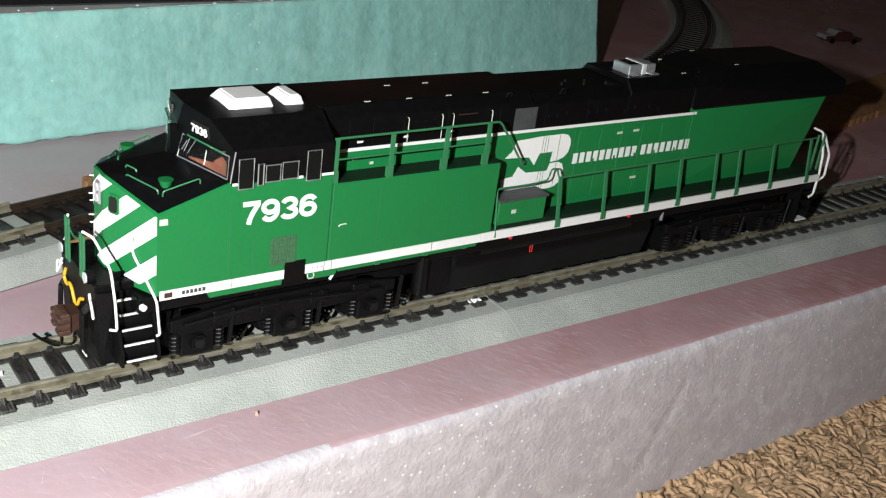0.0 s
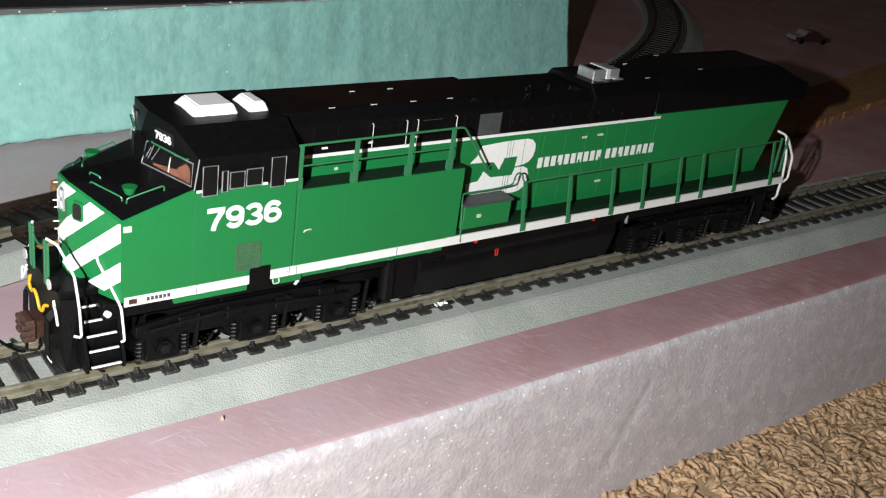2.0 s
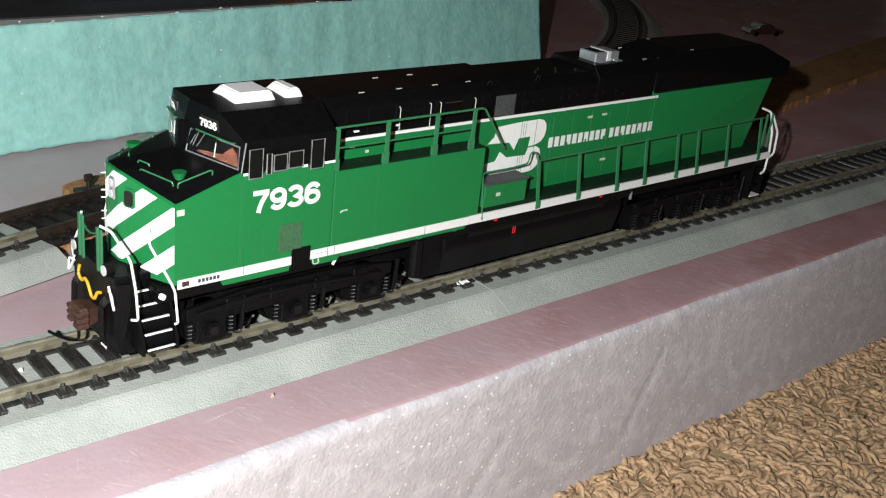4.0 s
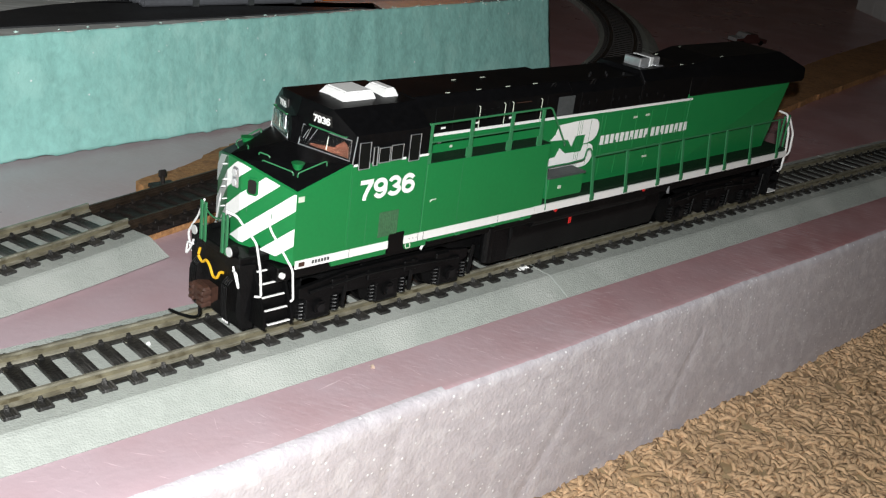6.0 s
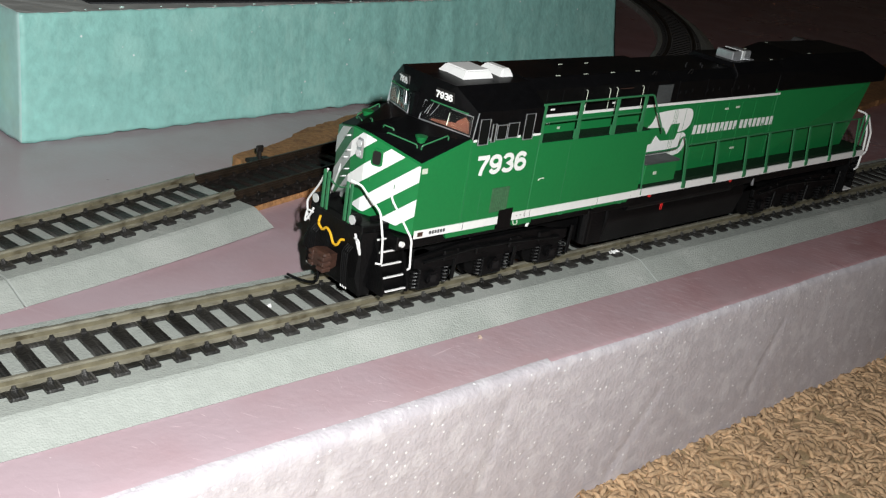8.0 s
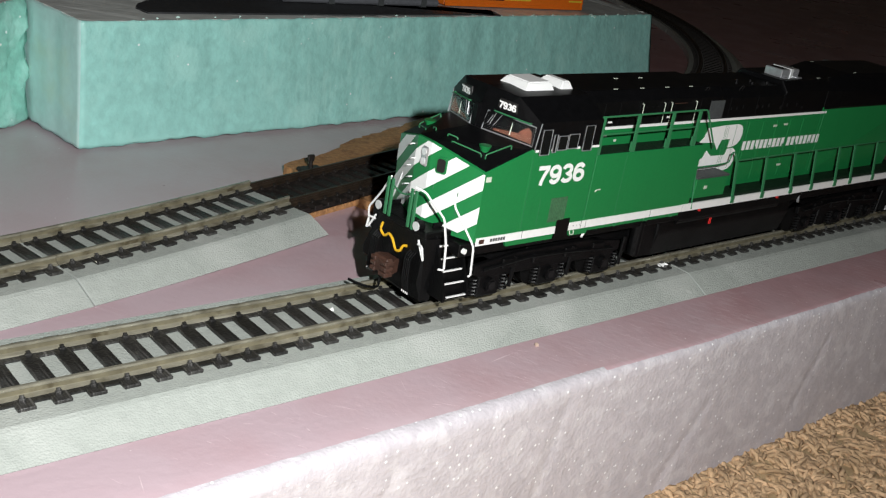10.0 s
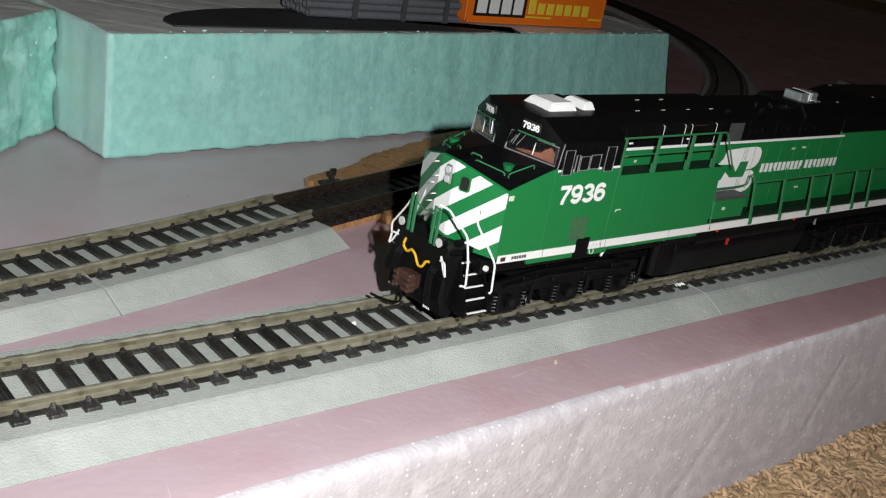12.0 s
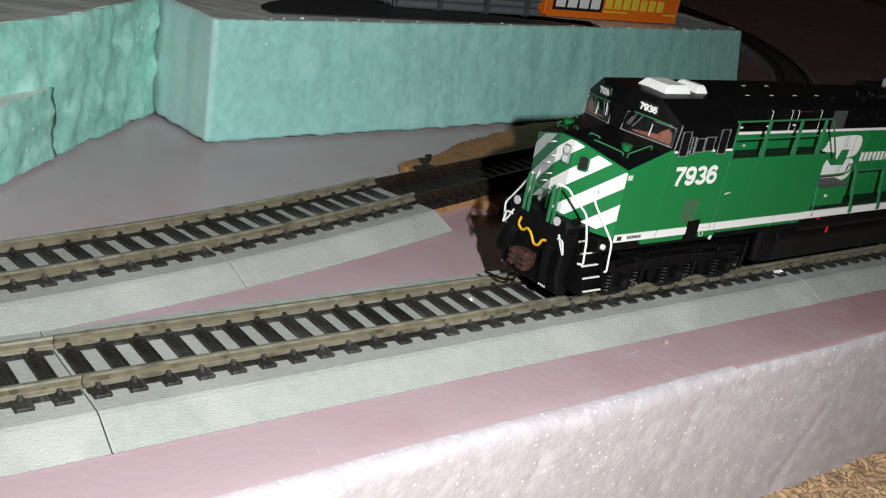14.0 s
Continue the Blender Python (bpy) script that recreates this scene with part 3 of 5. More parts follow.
for s in (-1, 1):
    back = Vector((-GY, s * 6.4, 0)).normalized()
    # opening: black plate for the shaded inside, brown seat, pane, inside a raised frame
    inner = bmesh.new()
    prism(inner, [facet(0.16, 54.8, 0.1, s), facet(0.93, 53.9, 0.1, s), facet(0.93, 58.6, 0.1, s), facet(0.17, 59.4, 0.1, s)], back * 0.05)
    part("cab_interior", inner, M_INK, cab_ob)
    seat = bmesh.new()
    prism(seat, [facet(0.3, 54.9, 0.12, s), facet(0.92, 54.1, 0.12, s), facet(0.9, 57.0, 0.12, s), facet(0.82, 58.4, 0.12, s), facet(0.62, 58.9, 0.12, s), facet(0.58, 58.2, 0.12, s), facet(0.36, 58.8, 0.12, s)], back * 0.2, 0.06)
    part("seat_post", tube(bmesh.new(), [facet(0.57, 54.8, 0.42, s), facet(0.58, 58.2, 0.42, s)], 0.13, 5), M_PALE, cab_ob)
    part("cab_seat", seat, M_SEAT, cab_ob, "red-brown cab seat")
    pane = bmesh.new()
    prism(pane, [facet(0.15, 54.7, 0.55, s), facet(0.94, 53.8, 0.55, s), facet(0.94, 58.7, 0.55, s), facet(0.16, 59.5, 0.55, s)], back * 0.12)
    ob = part("windshield", pane, M_GLASS, cab_ob, "clear plastic windshield pane")
    ob.visible_shadow = False
    fr = bmesh.new()
    ring = [facet(0.13, 54.5, 0.45, s), facet(0.95, 53.6, 0.45, s), facet(0.95, 58.8, 0.45, s), facet(0.15, 59.6, 0.45, s)]
    tube(fr, ring + ring[:1], 0.17, 6)
    # silver colour stands in for the glints on a black rubber frame
    part("windshield_frame", fr, M_SILVER, cab_ob, "thin windshield frame with its glints put in as silver colour")
    wp = bmesh.new()
    for v0, v1 in ((0.24, 0.3), (0.3, 0.4)):
        tube(wp, [facet(v1, 59.5, 0.85, s), facet(v0, 56.2, 0.85, s)], 0.09, 5)
    tube(wp, [facet(0.2, 56.4, 0.85, s), facet(0.26, 58.8, 0.85, s)], 0.1, 5)
    part("wiper", wp, M_SILVER, cab_ob, "bright metal windshield wiper")
    part("visor_bar", tube(bmesh.new(), bent([facet(0.26, 60.0, 0.1, s), facet(0.26, 60.1, 1.2, s), facet(0.86, 59.4, 1.2, s), facet(0.86, 59.3, 0.1, s)]), 0.2, 6), M_GREEN_RAIL, cab_ob, "thin grey-green bar over the windshield")
    part("corner_trim", tube(bmesh.new(), [(18.6, s * 17.9, 60.0), (17.6, s * 17.9, 53.0)], 0.16, 6), M_SILVER, cab_ob, "thin pale corner trim")
    # white line under the cab
    ln = bmesh.new()
    prism(ln, [facet(0.0, 53.3, 0.1, s), facet(1.0, 52.2, 0.1, s), facet(1.0, 52.8, 0.1, s), facet(0.0, 53.9, 0.1, s)], back * 0.25)
    part("window_sill", ln, M_GREEN, cab_ob, "green sill below the windshield")
    # number board
    nb = bmesh.new()
    prism(nb, [facet(0.28, 60.9, 0.2, s), facet(0.62, 60.6, 0.2, s), facet(0.6, 63.4, 0.75, s), facet(0.3, 63.7, 0.75, s)], back * 0.5, 0.1)
    board = part("number_board", nb, M_INK, cab_ob, "black number board with white digits")
    if s < 0:
        a, b, c = facet(0.31, 61.3, 1.05, s), facet(0.59, 61.05, 1.05, s), facet(0.31, 63.0, 1.5, s)
    else:
        a, b, c = facet(0.59, 61.05, 1.05, s), facet(0.31, 61.3, 1.05, s), facet(0.59, 62.75, 1.5, s)
    ex, ez = (b - a).normalized(), (c - a).normalized()
    ey = ez.cross(ex)
    turn = Matrix((ex, ey, ez)).transposed()
    lettering("digits", "7936", (b - a).length, 1.9, a, M_WHITE, board, turn, 0.05)
    # side windows
    y = s * GY
    for x0, x1, z0, z1 in ((19.4, 22.9, 51.4, 58.3), (24.0, 25.3, 51.9, 56.8), (25.9, 29.4, 52.4, 56.3), (29.9, 33.8, 52.6, 56.6), (36.0, 39.6, 51.6, 58.7)):
        wf = bmesh.new()
        ring = [(x0, y * 1.03, z0), (x1, y * 1.03, z0), (x1, y * 1.03, z1), (x0, y * 1.03, z1), (x0, y * 1.03, z0)]
        tube(wf, ring, 0.16, 6)
        frame_ob = part("side_window", wf, M_SILVER, cab_ob, "thin pale metal window frame")
        # flat black plate in place of the shaded inside of the cab
        part("window_hole", boxed(x0, x1, *sorted((y + s * 0.02, y * 1.008)), z0, z1), M_INK, frame_ob)
        gl = boxed(x0, x1, *sorted((y * 1.02, y * 1.026)), z0, z1)
        part("pane", gl, M_DARK_PANE, frame_ob, "dark shiny side window")
    cs = boxed(30.4, 32.6, *sorted((y, y * 1.014)), 53.0, 55.8, 0.1)
    part("cab_seat", cs, M_SEAT, cab_ob, "red-brown cab seat")
    wl = bmesh.new()
    for x0, x1 in ((18.2, 19.4), (24.0, 25.0), (33.8, 35.4), (40.2, 43.3)):
        box(wl, x0, x1, *sorted((y, y * 1.008 + s * 0.05)), 52.2, 52.8)
    part("cab_line", wl, M_WHITE, cab_ob, "thin white dividing line")
post = boxed(10.9, 12.6, -0.7, 0.7, 53.6, 61.0)
part("centre_post", post, M_BLACK, cab_ob)

# roof boxes, white
for x0, x1, y0, y1, h in ((21.8, 33.0, -7.0, 4.4, 2.2), (35.6, 41.0, -6.6, 3.4, 2.1)):
    bm = bmesh.new()
    box(bm, x0, x1, y0, y1, 65.3, 65.5 + h)
    for v in bm.verts:
        if v.co.z > 65.6:
            v.co.x += 2.0 if v.co.x < x0 + 1 else -0.7
            v.co.y += 1.3 if v.co.y < y0 + 1 else -1.3
    bmesh.ops.bevel(bm, geom=bm.edges[:], offset=0.35, segments=2, affect="EDGES")
    part("roof_unit", bm, M_WHITE, cab_ob, "white air-conditioner box on the roof")

# side lettering
for s in (-1, 1):
    turn = Matrix.Identity(3) if s < 0 else Matrix.Rotation(math.pi, 3, "Z")
    lettering("road_number", "7936", 18.6, 5.4, (20.8 if s < 0 else 39.4, s * 17.72, 42.6), M_WHITE, loco, turn)

# long hood
def hood_section(x0, x1, half, z0, z1, zt, ht, mat, name, label="", bev=0.2):
    bm = bmesh.new()
    prism(bm, [(x0, -half, z0), (x0, half, z0), (x0, half, z1), (x0, ht, zt), (x0, -ht, zt), (x0, -half, z1)], (x1 - x0, 0, 0), bev)
    return part(name, bm, mat, loco, label)


hood_section(43.3, 94, 11.4, 48, 55.0, 55.2, 11.3, M_GREEN, "hood_side", "green hood side", 0.05)
hood_section(93.9, 171, 11.4, 31, 55.2, 55.3, 11.3, M_GREEN, "hood_side", "green hood side", 0.05)
rad = bmesh.new()
hull(rad, [(170.9, y, z) for y in (-11.45, 11.45) for z in (31, 56.9)] + [(229.5, y, 31) for y in (-11.45, 11.45)] + [(229.5, y, 40) for y in (-11.6, 11.6)] + [(236, y, 57.4) for y in (-13.6, 13.6)])
part("hood_side", rad, M_GREEN, loco, "green radiator end of the hood")
hood_section(43.3, 107, 11.3, 55.1, 63.0, 65.7, 9.0, M_BLACK, "hood_roof", "black hood roof", 0.25)
hood_section(106.8, 144, 11.3, 55.1, 62.2, 65.0, 8.6, M_BLACK, "hood_roof", "black hood roof", 0.25)
hood_section(143.8, 172, 11.3, 55.1, 63.4, 66.6, 8.6, M_BLACK, "hood_roof", "black hood roof", 0.25)
wing = bmesh.new()
hull(wing, [(171, -11.4, 56.0), (171, 11.4, 56.0), (180, -12.6, 57.0), (180, 12.6, 57.0), (242, -15.4, 57.8), (242, 15.4, 57.8), (243.5, -15.2, 58.6), (243.5, 15.2, 58.6),
            (180, -12.8, 63.2), (180, 12.8, 63.2), (243, -15.0, 62.8), (243, 15.0, 62.8), (186, -9.5, 68.6), (186, 9.5, 68.6), (231, -9.5, 68.4), (231, 9.5, 68.4), (172, -8.6, 66.4), (172, 8.6, 66.4), (171, -11.3, 63.2), (171, 11.3, 63.2)])
bmesh.ops.recalc_face_normals(wing, faces=wing.faces)
bmesh.ops.bevel(wing, geom=wing.edges[:], offset=0.2, segments=1, affect="EDGES")
part("radiator_wing", wing, M_BLACK, loco, "black overhanging radiator wing")
for s in (-1, 1):
    for x0, x1 in ((44, 93.5), (94, 176)):
        part("hood_line", boxed(x0, x1, *sorted((s * 11.3, s * 11.55)), 54.7, 55.5), M_WHITE, loco, "thin white line along the hood")

# doors of the hood: raised leaves with latches
for s in (-1, 1):
    for x0, x1, z0, z1 in ((126, 134, 33, 53.6), (134.4, 142.4, 33, 53.6), (142.8, 150.8, 33, 53.6), (151.2, 159.2, 33, 53.6), (159.6, 168, 33, 53.6), (176, 190, 36, 52), (192, 206, 36, 55), (208, 218, 40, 54)):
        door = part("hood_door", boxed(x0, x1, *sorted((s * 11.35, s * 11.5)), z0, z1, 0.05), M_GREEN, loco)
        part("door_latch", boxed(x1 - 1.4, x1 - 0.8, *sorted((s * 11.45, s * 11.72)), (z0 + z1) / 2, (z0 + z1) / 2 + 1.4), M_GREEN_RAIL, door)
    for x, z, w in ((141, 51.2, 2), (147.5, 51.4, 2.2), (192, 47.6, 2.6), (210, 50.5, 1.4), (212.5, 50.8, 2.4), (213, 49.8, 2.0), (150, 36.5, 2.4), (57, 50.9, 1.0)):
        part("placard", boxed(x, x + w, *sorted((s * 11.48, s * 11.6)), z, z + 0.7), M_PALE, loco, "tiny pale warning placard")
    lv = bmesh.new()
    for k in range(7):
        box(lv, 101.7, 108.3, *sorted((s * 11.35, s * 11.46)), 55.9 + 0.8 * k, 56.5 + 0.8 * k)
    box(lv, 101.2, 108.8, *sorted((s * 11.2, s * 11.4)), 55.7, 61.6)
    part("louvre", lv, M_GREY, loco, "grey louvred vent")

# company emblem and name as plain white shapes
def flat_shape(pts, s, y, name="emblem", mat=None):
    bm = bmesh.new()
    xs = [(x if s < 0 else 224 - x, s * y, z) for x, z in pts]
    prism(bm, xs, (0, s * 0.08, 0))
    return part(name, bm, mat or M_WHITE, loco, "plain white painted shape")


for s in (-1, 1):
    flat_shape([(99.9, 47.9), (102.1, 49.7), (103.2, 52.6), (111.4, 53.1), (119.6, 53.2), (121.6, 52.7), (122.8, 51.4), (123.1, 49.6), (122.6, 47.6), (121.2, 46.2), (119.0, 45.5), (116.4, 45.3), (116.8, 48.3), (112.0, 48.2), (110.6, 44.9), (108.4, 47.4), (105.8, 47.6)], s, 11.5)
    flat_shape([(99.3, 42.0), (103.6, 42.4), (105.1, 45.0), (108.0, 43.0), (115.7, 42.8), (116.5, 44.9), (119.6, 45.0), (121.2, 44.2), (121.9, 42.4), (121.8, 40.4), (120.9, 38.8), (119.4, 37.8), (117.3, 37.4), (100.0, 37.3)], s, 11.5)
    letters = [124.8 + 2.62 * k for k in range(10)] + [152.3 + 2.74 * k for k in range(8)]
    for k, x in enumerate(letters):
        bm = bmesh.new()
        x = x if s < 0 else 298 - x
        z0, z1, w = 43.8, 46.9, 2.1
        lean = 0.0
        prism(bm, [(x + u + lean * v, s * 11.52, z0 + v * (z1 - z0)) for u, v in ((0.12, 0), (w - 0.2, 0), (w - 0.2, 1), (0.12, 1))], (0, s * 0.06, 0))
        part("name_mark", bm, M_WHITE, loco, "plain white painted mark")

# box on the walkway
for s in (-1, 1):
    b = part("battery_box", boxed(95.4, 112.0, *sorted((s * 11.3, s * 17.3)), 31.3, 37.9, 0.2), M_GREEN, loco, "green equipment box")
    part("lid", boxed(95.0, 112.6, *sorted((s * 11.3, s * 17.6)), 37.9, 38.6, 0.15), M_GREY, b, "dull grey lid")
    part("latch", boxed(100, 101.4, *sorted((s * 17.3, s * 17.5)), 34.4, 35.4), M_PALE, b)

# railings along the walkway, leaning a little inwards
LEAN = 0.16
for s in (-1, 1):
    y = s * 18.05
    for x in (117, 134.6, 152.5, 166.3, 182.8, 194, 211.2, 231):
        bm = bmesh.new()
        box(bm, x - 0.55, x + 0.55, *sorted((y - 0.2 * s, y + 0.25 * s)), 28.2, 42.3 + 0.008 * (x - 117))
        box(bm, x - 0.9, x + 0.9, *sorted((y - 0.2 * s, y + 0.3 * s)), 28.2, 30.4)
        for v in bm.verts:
            v.co.y -= s * LEAN * max(0.0, v.co.z - 30.2)
        part("railing_post", bm, M_GREEN_RAIL, loco, "thin green railing post")
    run = [(94.8, 28.4), (94.8, 41.6), (106, 41.6), (112.4, 42.0), (113.6, 45.0), (115.6, 45.0), (116.4, 42.2), (152.5, 42.5), (231, 43.2), (234, 43.2)]
    part("handrail", tube(bmesh.new(), bent([(x, y - s * LEAN * max(0.0, z - 30.2), z) for x, z in run]), 0.26, 6), M_GREEN_RAIL, loco, "thin green handrail")
    # railing over the equipment panel
    y = s * 17.2
    for x in (44, 59.2, 75.2, 88.2):
        bm = bmesh.new()
        box(bm, x - 0.55, x + 0.55, *sorted((y - 0.2 * s, y + 0.3 * s)), 49.5, 60.5)
        box(bm, x - 1.2, x + 0.8, *sorted((y - 0.25 * s, y + 0.32 * s)), 49.5, 52.6)
        part("railing_post", bm, M_GREEN_RAIL, loco, "thin green railing post")
    part("handrail", tube(bmesh.new(), bent([(43.4, y, 60.5), (91.6, y, 60.8), (102, y * 0.9, 48.4), (104.5, y * 0.8, 46.6), (107, y * 0.68, 46.6)]), 0.3, 6), M_GREEN_RAIL, loco, "thin green handrail")
    part("handrail", tube(bmesh.new(), [(43.6, y, 55.4), (88.2, y, 55.6)], 0.22, 6), M_GREEN_RAIL, loco, "thin green handrail")
    # white grab irons on the black hood
    for x, z0, z1 in ((67.0, 55.4, 61.8), (77.2, 55.4, 61.8), (80.6, 55.4, 61.8), (93.0, 55.4, 61.8)):
        part("grab_iron", tube(bmesh.new(), bent([(x, s * 11.2, z0), (x, s * 11.9, z0 + 0.1), (x, s * 11.9, z1), (x, s * 11.2, z1 + 0.1)]), 0.12, 5), M_PALE, loco, "pale vertical grab iron")
    for x, z in ((53, 56.6), (66, 56.8), (80, 57.0), (52, 52.4)):
        part("placard", boxed(x, x + 1.6, *sorted((s * 11.3, s * 11.5)), z, z + 0.5), M_WHITE, loco, "tiny white warning placard")
# lifting lugs on the roof
for x, y in ((55.8, -8.5), (67.8, -8.5), (79.8, -8.5), (91.6, -8.5), (68.3, 2.4), (80, 2.4), (168, -7.4), (174.6, -8.0), (190.5, -8.6), (166.5, 6.5), (173, 7.0), (188, 8)):
    z = 65.7 if x < 106 else (66.6 if x < 171 else 66.7 if x < 176 else 68.5)
    bm = bmesh.new()
    box(bm, x, x + 1.7, y - 0.16, y + 0.16, z - 0.6, z + 0.16, 0.04)
    part("lifting_lug", bm, M_PALE, loco, "small pale roof lug")
# exhaust stack
ex = bmesh.new()
box(ex, 147.4, 158.4, -5.4, 1.6, 66.0, 69.4, 0.3)
stack = part("exhaust_stack", ex, M_SILVER, loco, "silver-grey exhaust stack")
part("stack_band", boxed(152.6, 154.2, -5.7, 1.9, 66.2, 69.6, 0.1), M_LENS, stack)
part("stack_opening", boxed(148.4, 151.8, -4.4, 0.6, 69.3, 69.5), M_CHASSIS, stack)
for x in (149, 157):
    part("stack_foot", boxed(x - 1.4, x + 1.4, -7.0, -5.2, 66.4, 66.9), M_SILVER, stack)

# front: platform, pilot, steps
front = part("front_platform", boxed(-9.8, 2.2, -11.5, 11.5, 28.2, 30.2, 0.3), M_CHASSIS, loco, "black front platform")
pil = bmesh.new()
hull(pil, [(-9.6, -11.5, 28.4), (-9.6, 11.5, 28.4), (-9.6, -10.5, 15.5), (-9.6, 10.5, 15.5), (-9.9, 0, 12.0), (-8.4, -11.5, 10.4), (-8.4, 11.5, 10.4), (-5.5, -12.5, 28.4), (-5.5, 12.5, 28.4), (-5, -11.5, 10.4), (-5, 11.5, 10.4)])
part("pilot", pil, M_CHASSIS, loco, "black snow-plough pilot")
for s in (-1, 1):
    st = bmesh.new()
    for x in (-6.2, 1.9):
        prism(st, [(x, s * 8, 30.0), (x, s * 11.0, 30.0), (x, s * 17.9, 15.4), (x, s * 17.9, 12.6), (x, s * 8, 12.6)], (0.7, 0, 0))
    box(st, -5.6, 2.0, *sorted((s * 7.4, s * 9.0)), 12.6, 30)
    frame_ob = part("step_frame", st, M_CHASSIS, loco, "black stepwell")
    for k, z in enumerate((13.8, 17.0, 20.0, 23.0, 26.0, 28.9)):
        y = 17.9 - 1.46 * k
        part("step_tread", boxed(-5.5, 1.9, *sorted((s * (y - 3.2), s * y)), z - 0.5, z, 0.1), M_CHASSIS, frame_ob)
        part("step_edge", boxed(-5.0, 1.7, *sorted((s * (y - 0.45), s * (y + 0.2))), z - 0.15, z + 0.2, 0.08), M_WHITE, frame_ob, "white step edge")
        part("step_riser", boxed(-5.5, 1.9, *sorted((s * (y - 1.9), s * (y - 1.6))), z, z + 2.6), M_CHASSIS, frame_ob)
    run = [(-10.2, -5.4, 40.6), (-8.6, -7.8, 39.9), (-8.1, -9.4, 38.4), (-7.4, -14.9, 35.2), (-7.1, -16.7, 28.4), (-6.9, -17.2, 21.7), (-8.3, -16.4, 21.9)] if s < 0 else [(-9.8, 5.4, 40.0), (-8.4, 10.4, 33.8), (-8.5, 15.0, 27.6), (-7.6, 15.0, 22.1), (-4.4, 14.6, 20.0)]
    part("handrail", tube(bmesh.new(), bent(run), 0.3, 7), M_WHITE, loco, "bent white handrail")
    part("handrail", tube(bmesh.new(), bent([(0.2, s * 10.6, 41.3), (-1.1, s * 10.4, 41.0), (-1.5, s * 11.5, 36.9), (1.5, s * 18.0, 27.6), (2.3, s * 17.9, 19.2), (1.5, s * 17.8, 18.9)]), 0.3, 7), M_WHITE, loco, "bent white handrail")
    dl = cyl(bmesh.new(), (-8.8, s * 8.2, 31.0), (-10.6, s * 8.2, 31.0), 1.55, 16)
    d = part("ditch_light", dl, M_CHASSIS, loco, "round ditch light")
    part("lens", cyl(bmesh.new(), (-10.5, s * 8.2, 31.0), (-10.9, s * 8.2, 31.0), 1.25, 16), M_LENS, d, "clear bright lens")
    for yy in (3.6, 5.4):
        part("end_plate", boxed(-10.4, -9.9, *sorted((s * yy, s * (yy + 1.0))), 29.2, 39.8, 0.1), M_GREEN_RAIL, loco, "green end railing plate")
    # m.u. hoses beside the coupler
    for k in range(4):
        yy = 6.2 + 0.75 * k
        h = part("air_hose", tube(bmesh.new(), bent([(-9.6, s * yy, 23.5), (-11.2, s * yy, 22.0), (-11.4, s * (yy + 0.3), 16), (-11.0, s * (yy + 0.6), 12.6)]), 0.24, 6), M_CHASSIS, loco, "black rubber hose")
        part("hose_end", cyl(bmesh.new(), (-11.1, s * (yy + 0.5), 13.6), (-10.95, s * (yy + 0.65), 11.9), 0.16, 6), M_WHITE, h, "white hose end")
    part("cut_lever", tube(bmesh.new(), bent([(-10.2, s * 9.4, 26.4), (-10.6, s * 11.6, 26.6), (-10.4, s * 12.6, 22.6), (-10.2, s * 11.2, 24.4), (-10.2, s * 9.4, 27.6)]), 0.3, 6), M_WHITE, loco, "white uncoupling lever loop")
    part("lamp_knob", cyl(bmesh.new(), (-1.6, s * 17.4, 26.6), (-1.4, s * 18.3, 26.6), 0.75, 12), M_WHITE, loco, "white round knob")
part("end_chain", tube(bmesh.new(), [(-10.3, -4.2 + 1.4 * k, 38.6 - 1.4 * (1 - ((k - 3) / 3) ** 2)) for k in range(7)], 0.22, 5), M_GREEN_RAIL, loco)
part("cable", tube(bmesh.new(), bent([(-10.6, 5.4, 27.0), (-10.9, 5.8, 24.8), (-10.9, 3.6, 23.6), (-10.9, 2.0, 25.2), (-10.9, 0.2, 24.4), (-10.9, -1.6, 21.8), (-10.8, -3.2, 21.9), (-10.6, -4.2, 24.0), (-10.2, -5.2, 24.2)], 4), 0.36, 7), M_YELLOW, loco, "yellow jumper cable")
cp = bmesh.new()
hull(cp, [(-9.0, y, z) for y in (-2.2, 2.2) for z in (15.6, 19.0)] + [(-12.2, y, z) for y in (-3.2, 2.6) for z in (15.2, 19.6)])
box(cp, -14.6, -12.0, -3.4, 3.0, 15.0, 19.8, 0.6)
coupler = part("coupler", cp, M_RUST, loco, "rust-brown knuckle coupler")
for z in (15.4, 17.0, 18.6):
    part("knuckle_rib", boxed(-15.2, -12.4, -3.8, -0.8, z - 0.55, z + 0.65, 0.2), M_RUST, coupler)
    part("knuckle_rib", boxed(-14.9, -12.6, 1.2, 3.4, z - 0.5, z + 0.6, 0.2), M_RUST, coupler)
part("trip_pin", tube(bmesh.new(), bent([(-13.5, 0, 15.2), (-13.5, 0, 10.6), (-14.6, 2.4, 9.6), (-16.4, 6.0, 9.6), (-17.4, 8.4, 9.9)]), 0.38, 6), M_CHASSIS, coupler, "bent black wire trip pin")

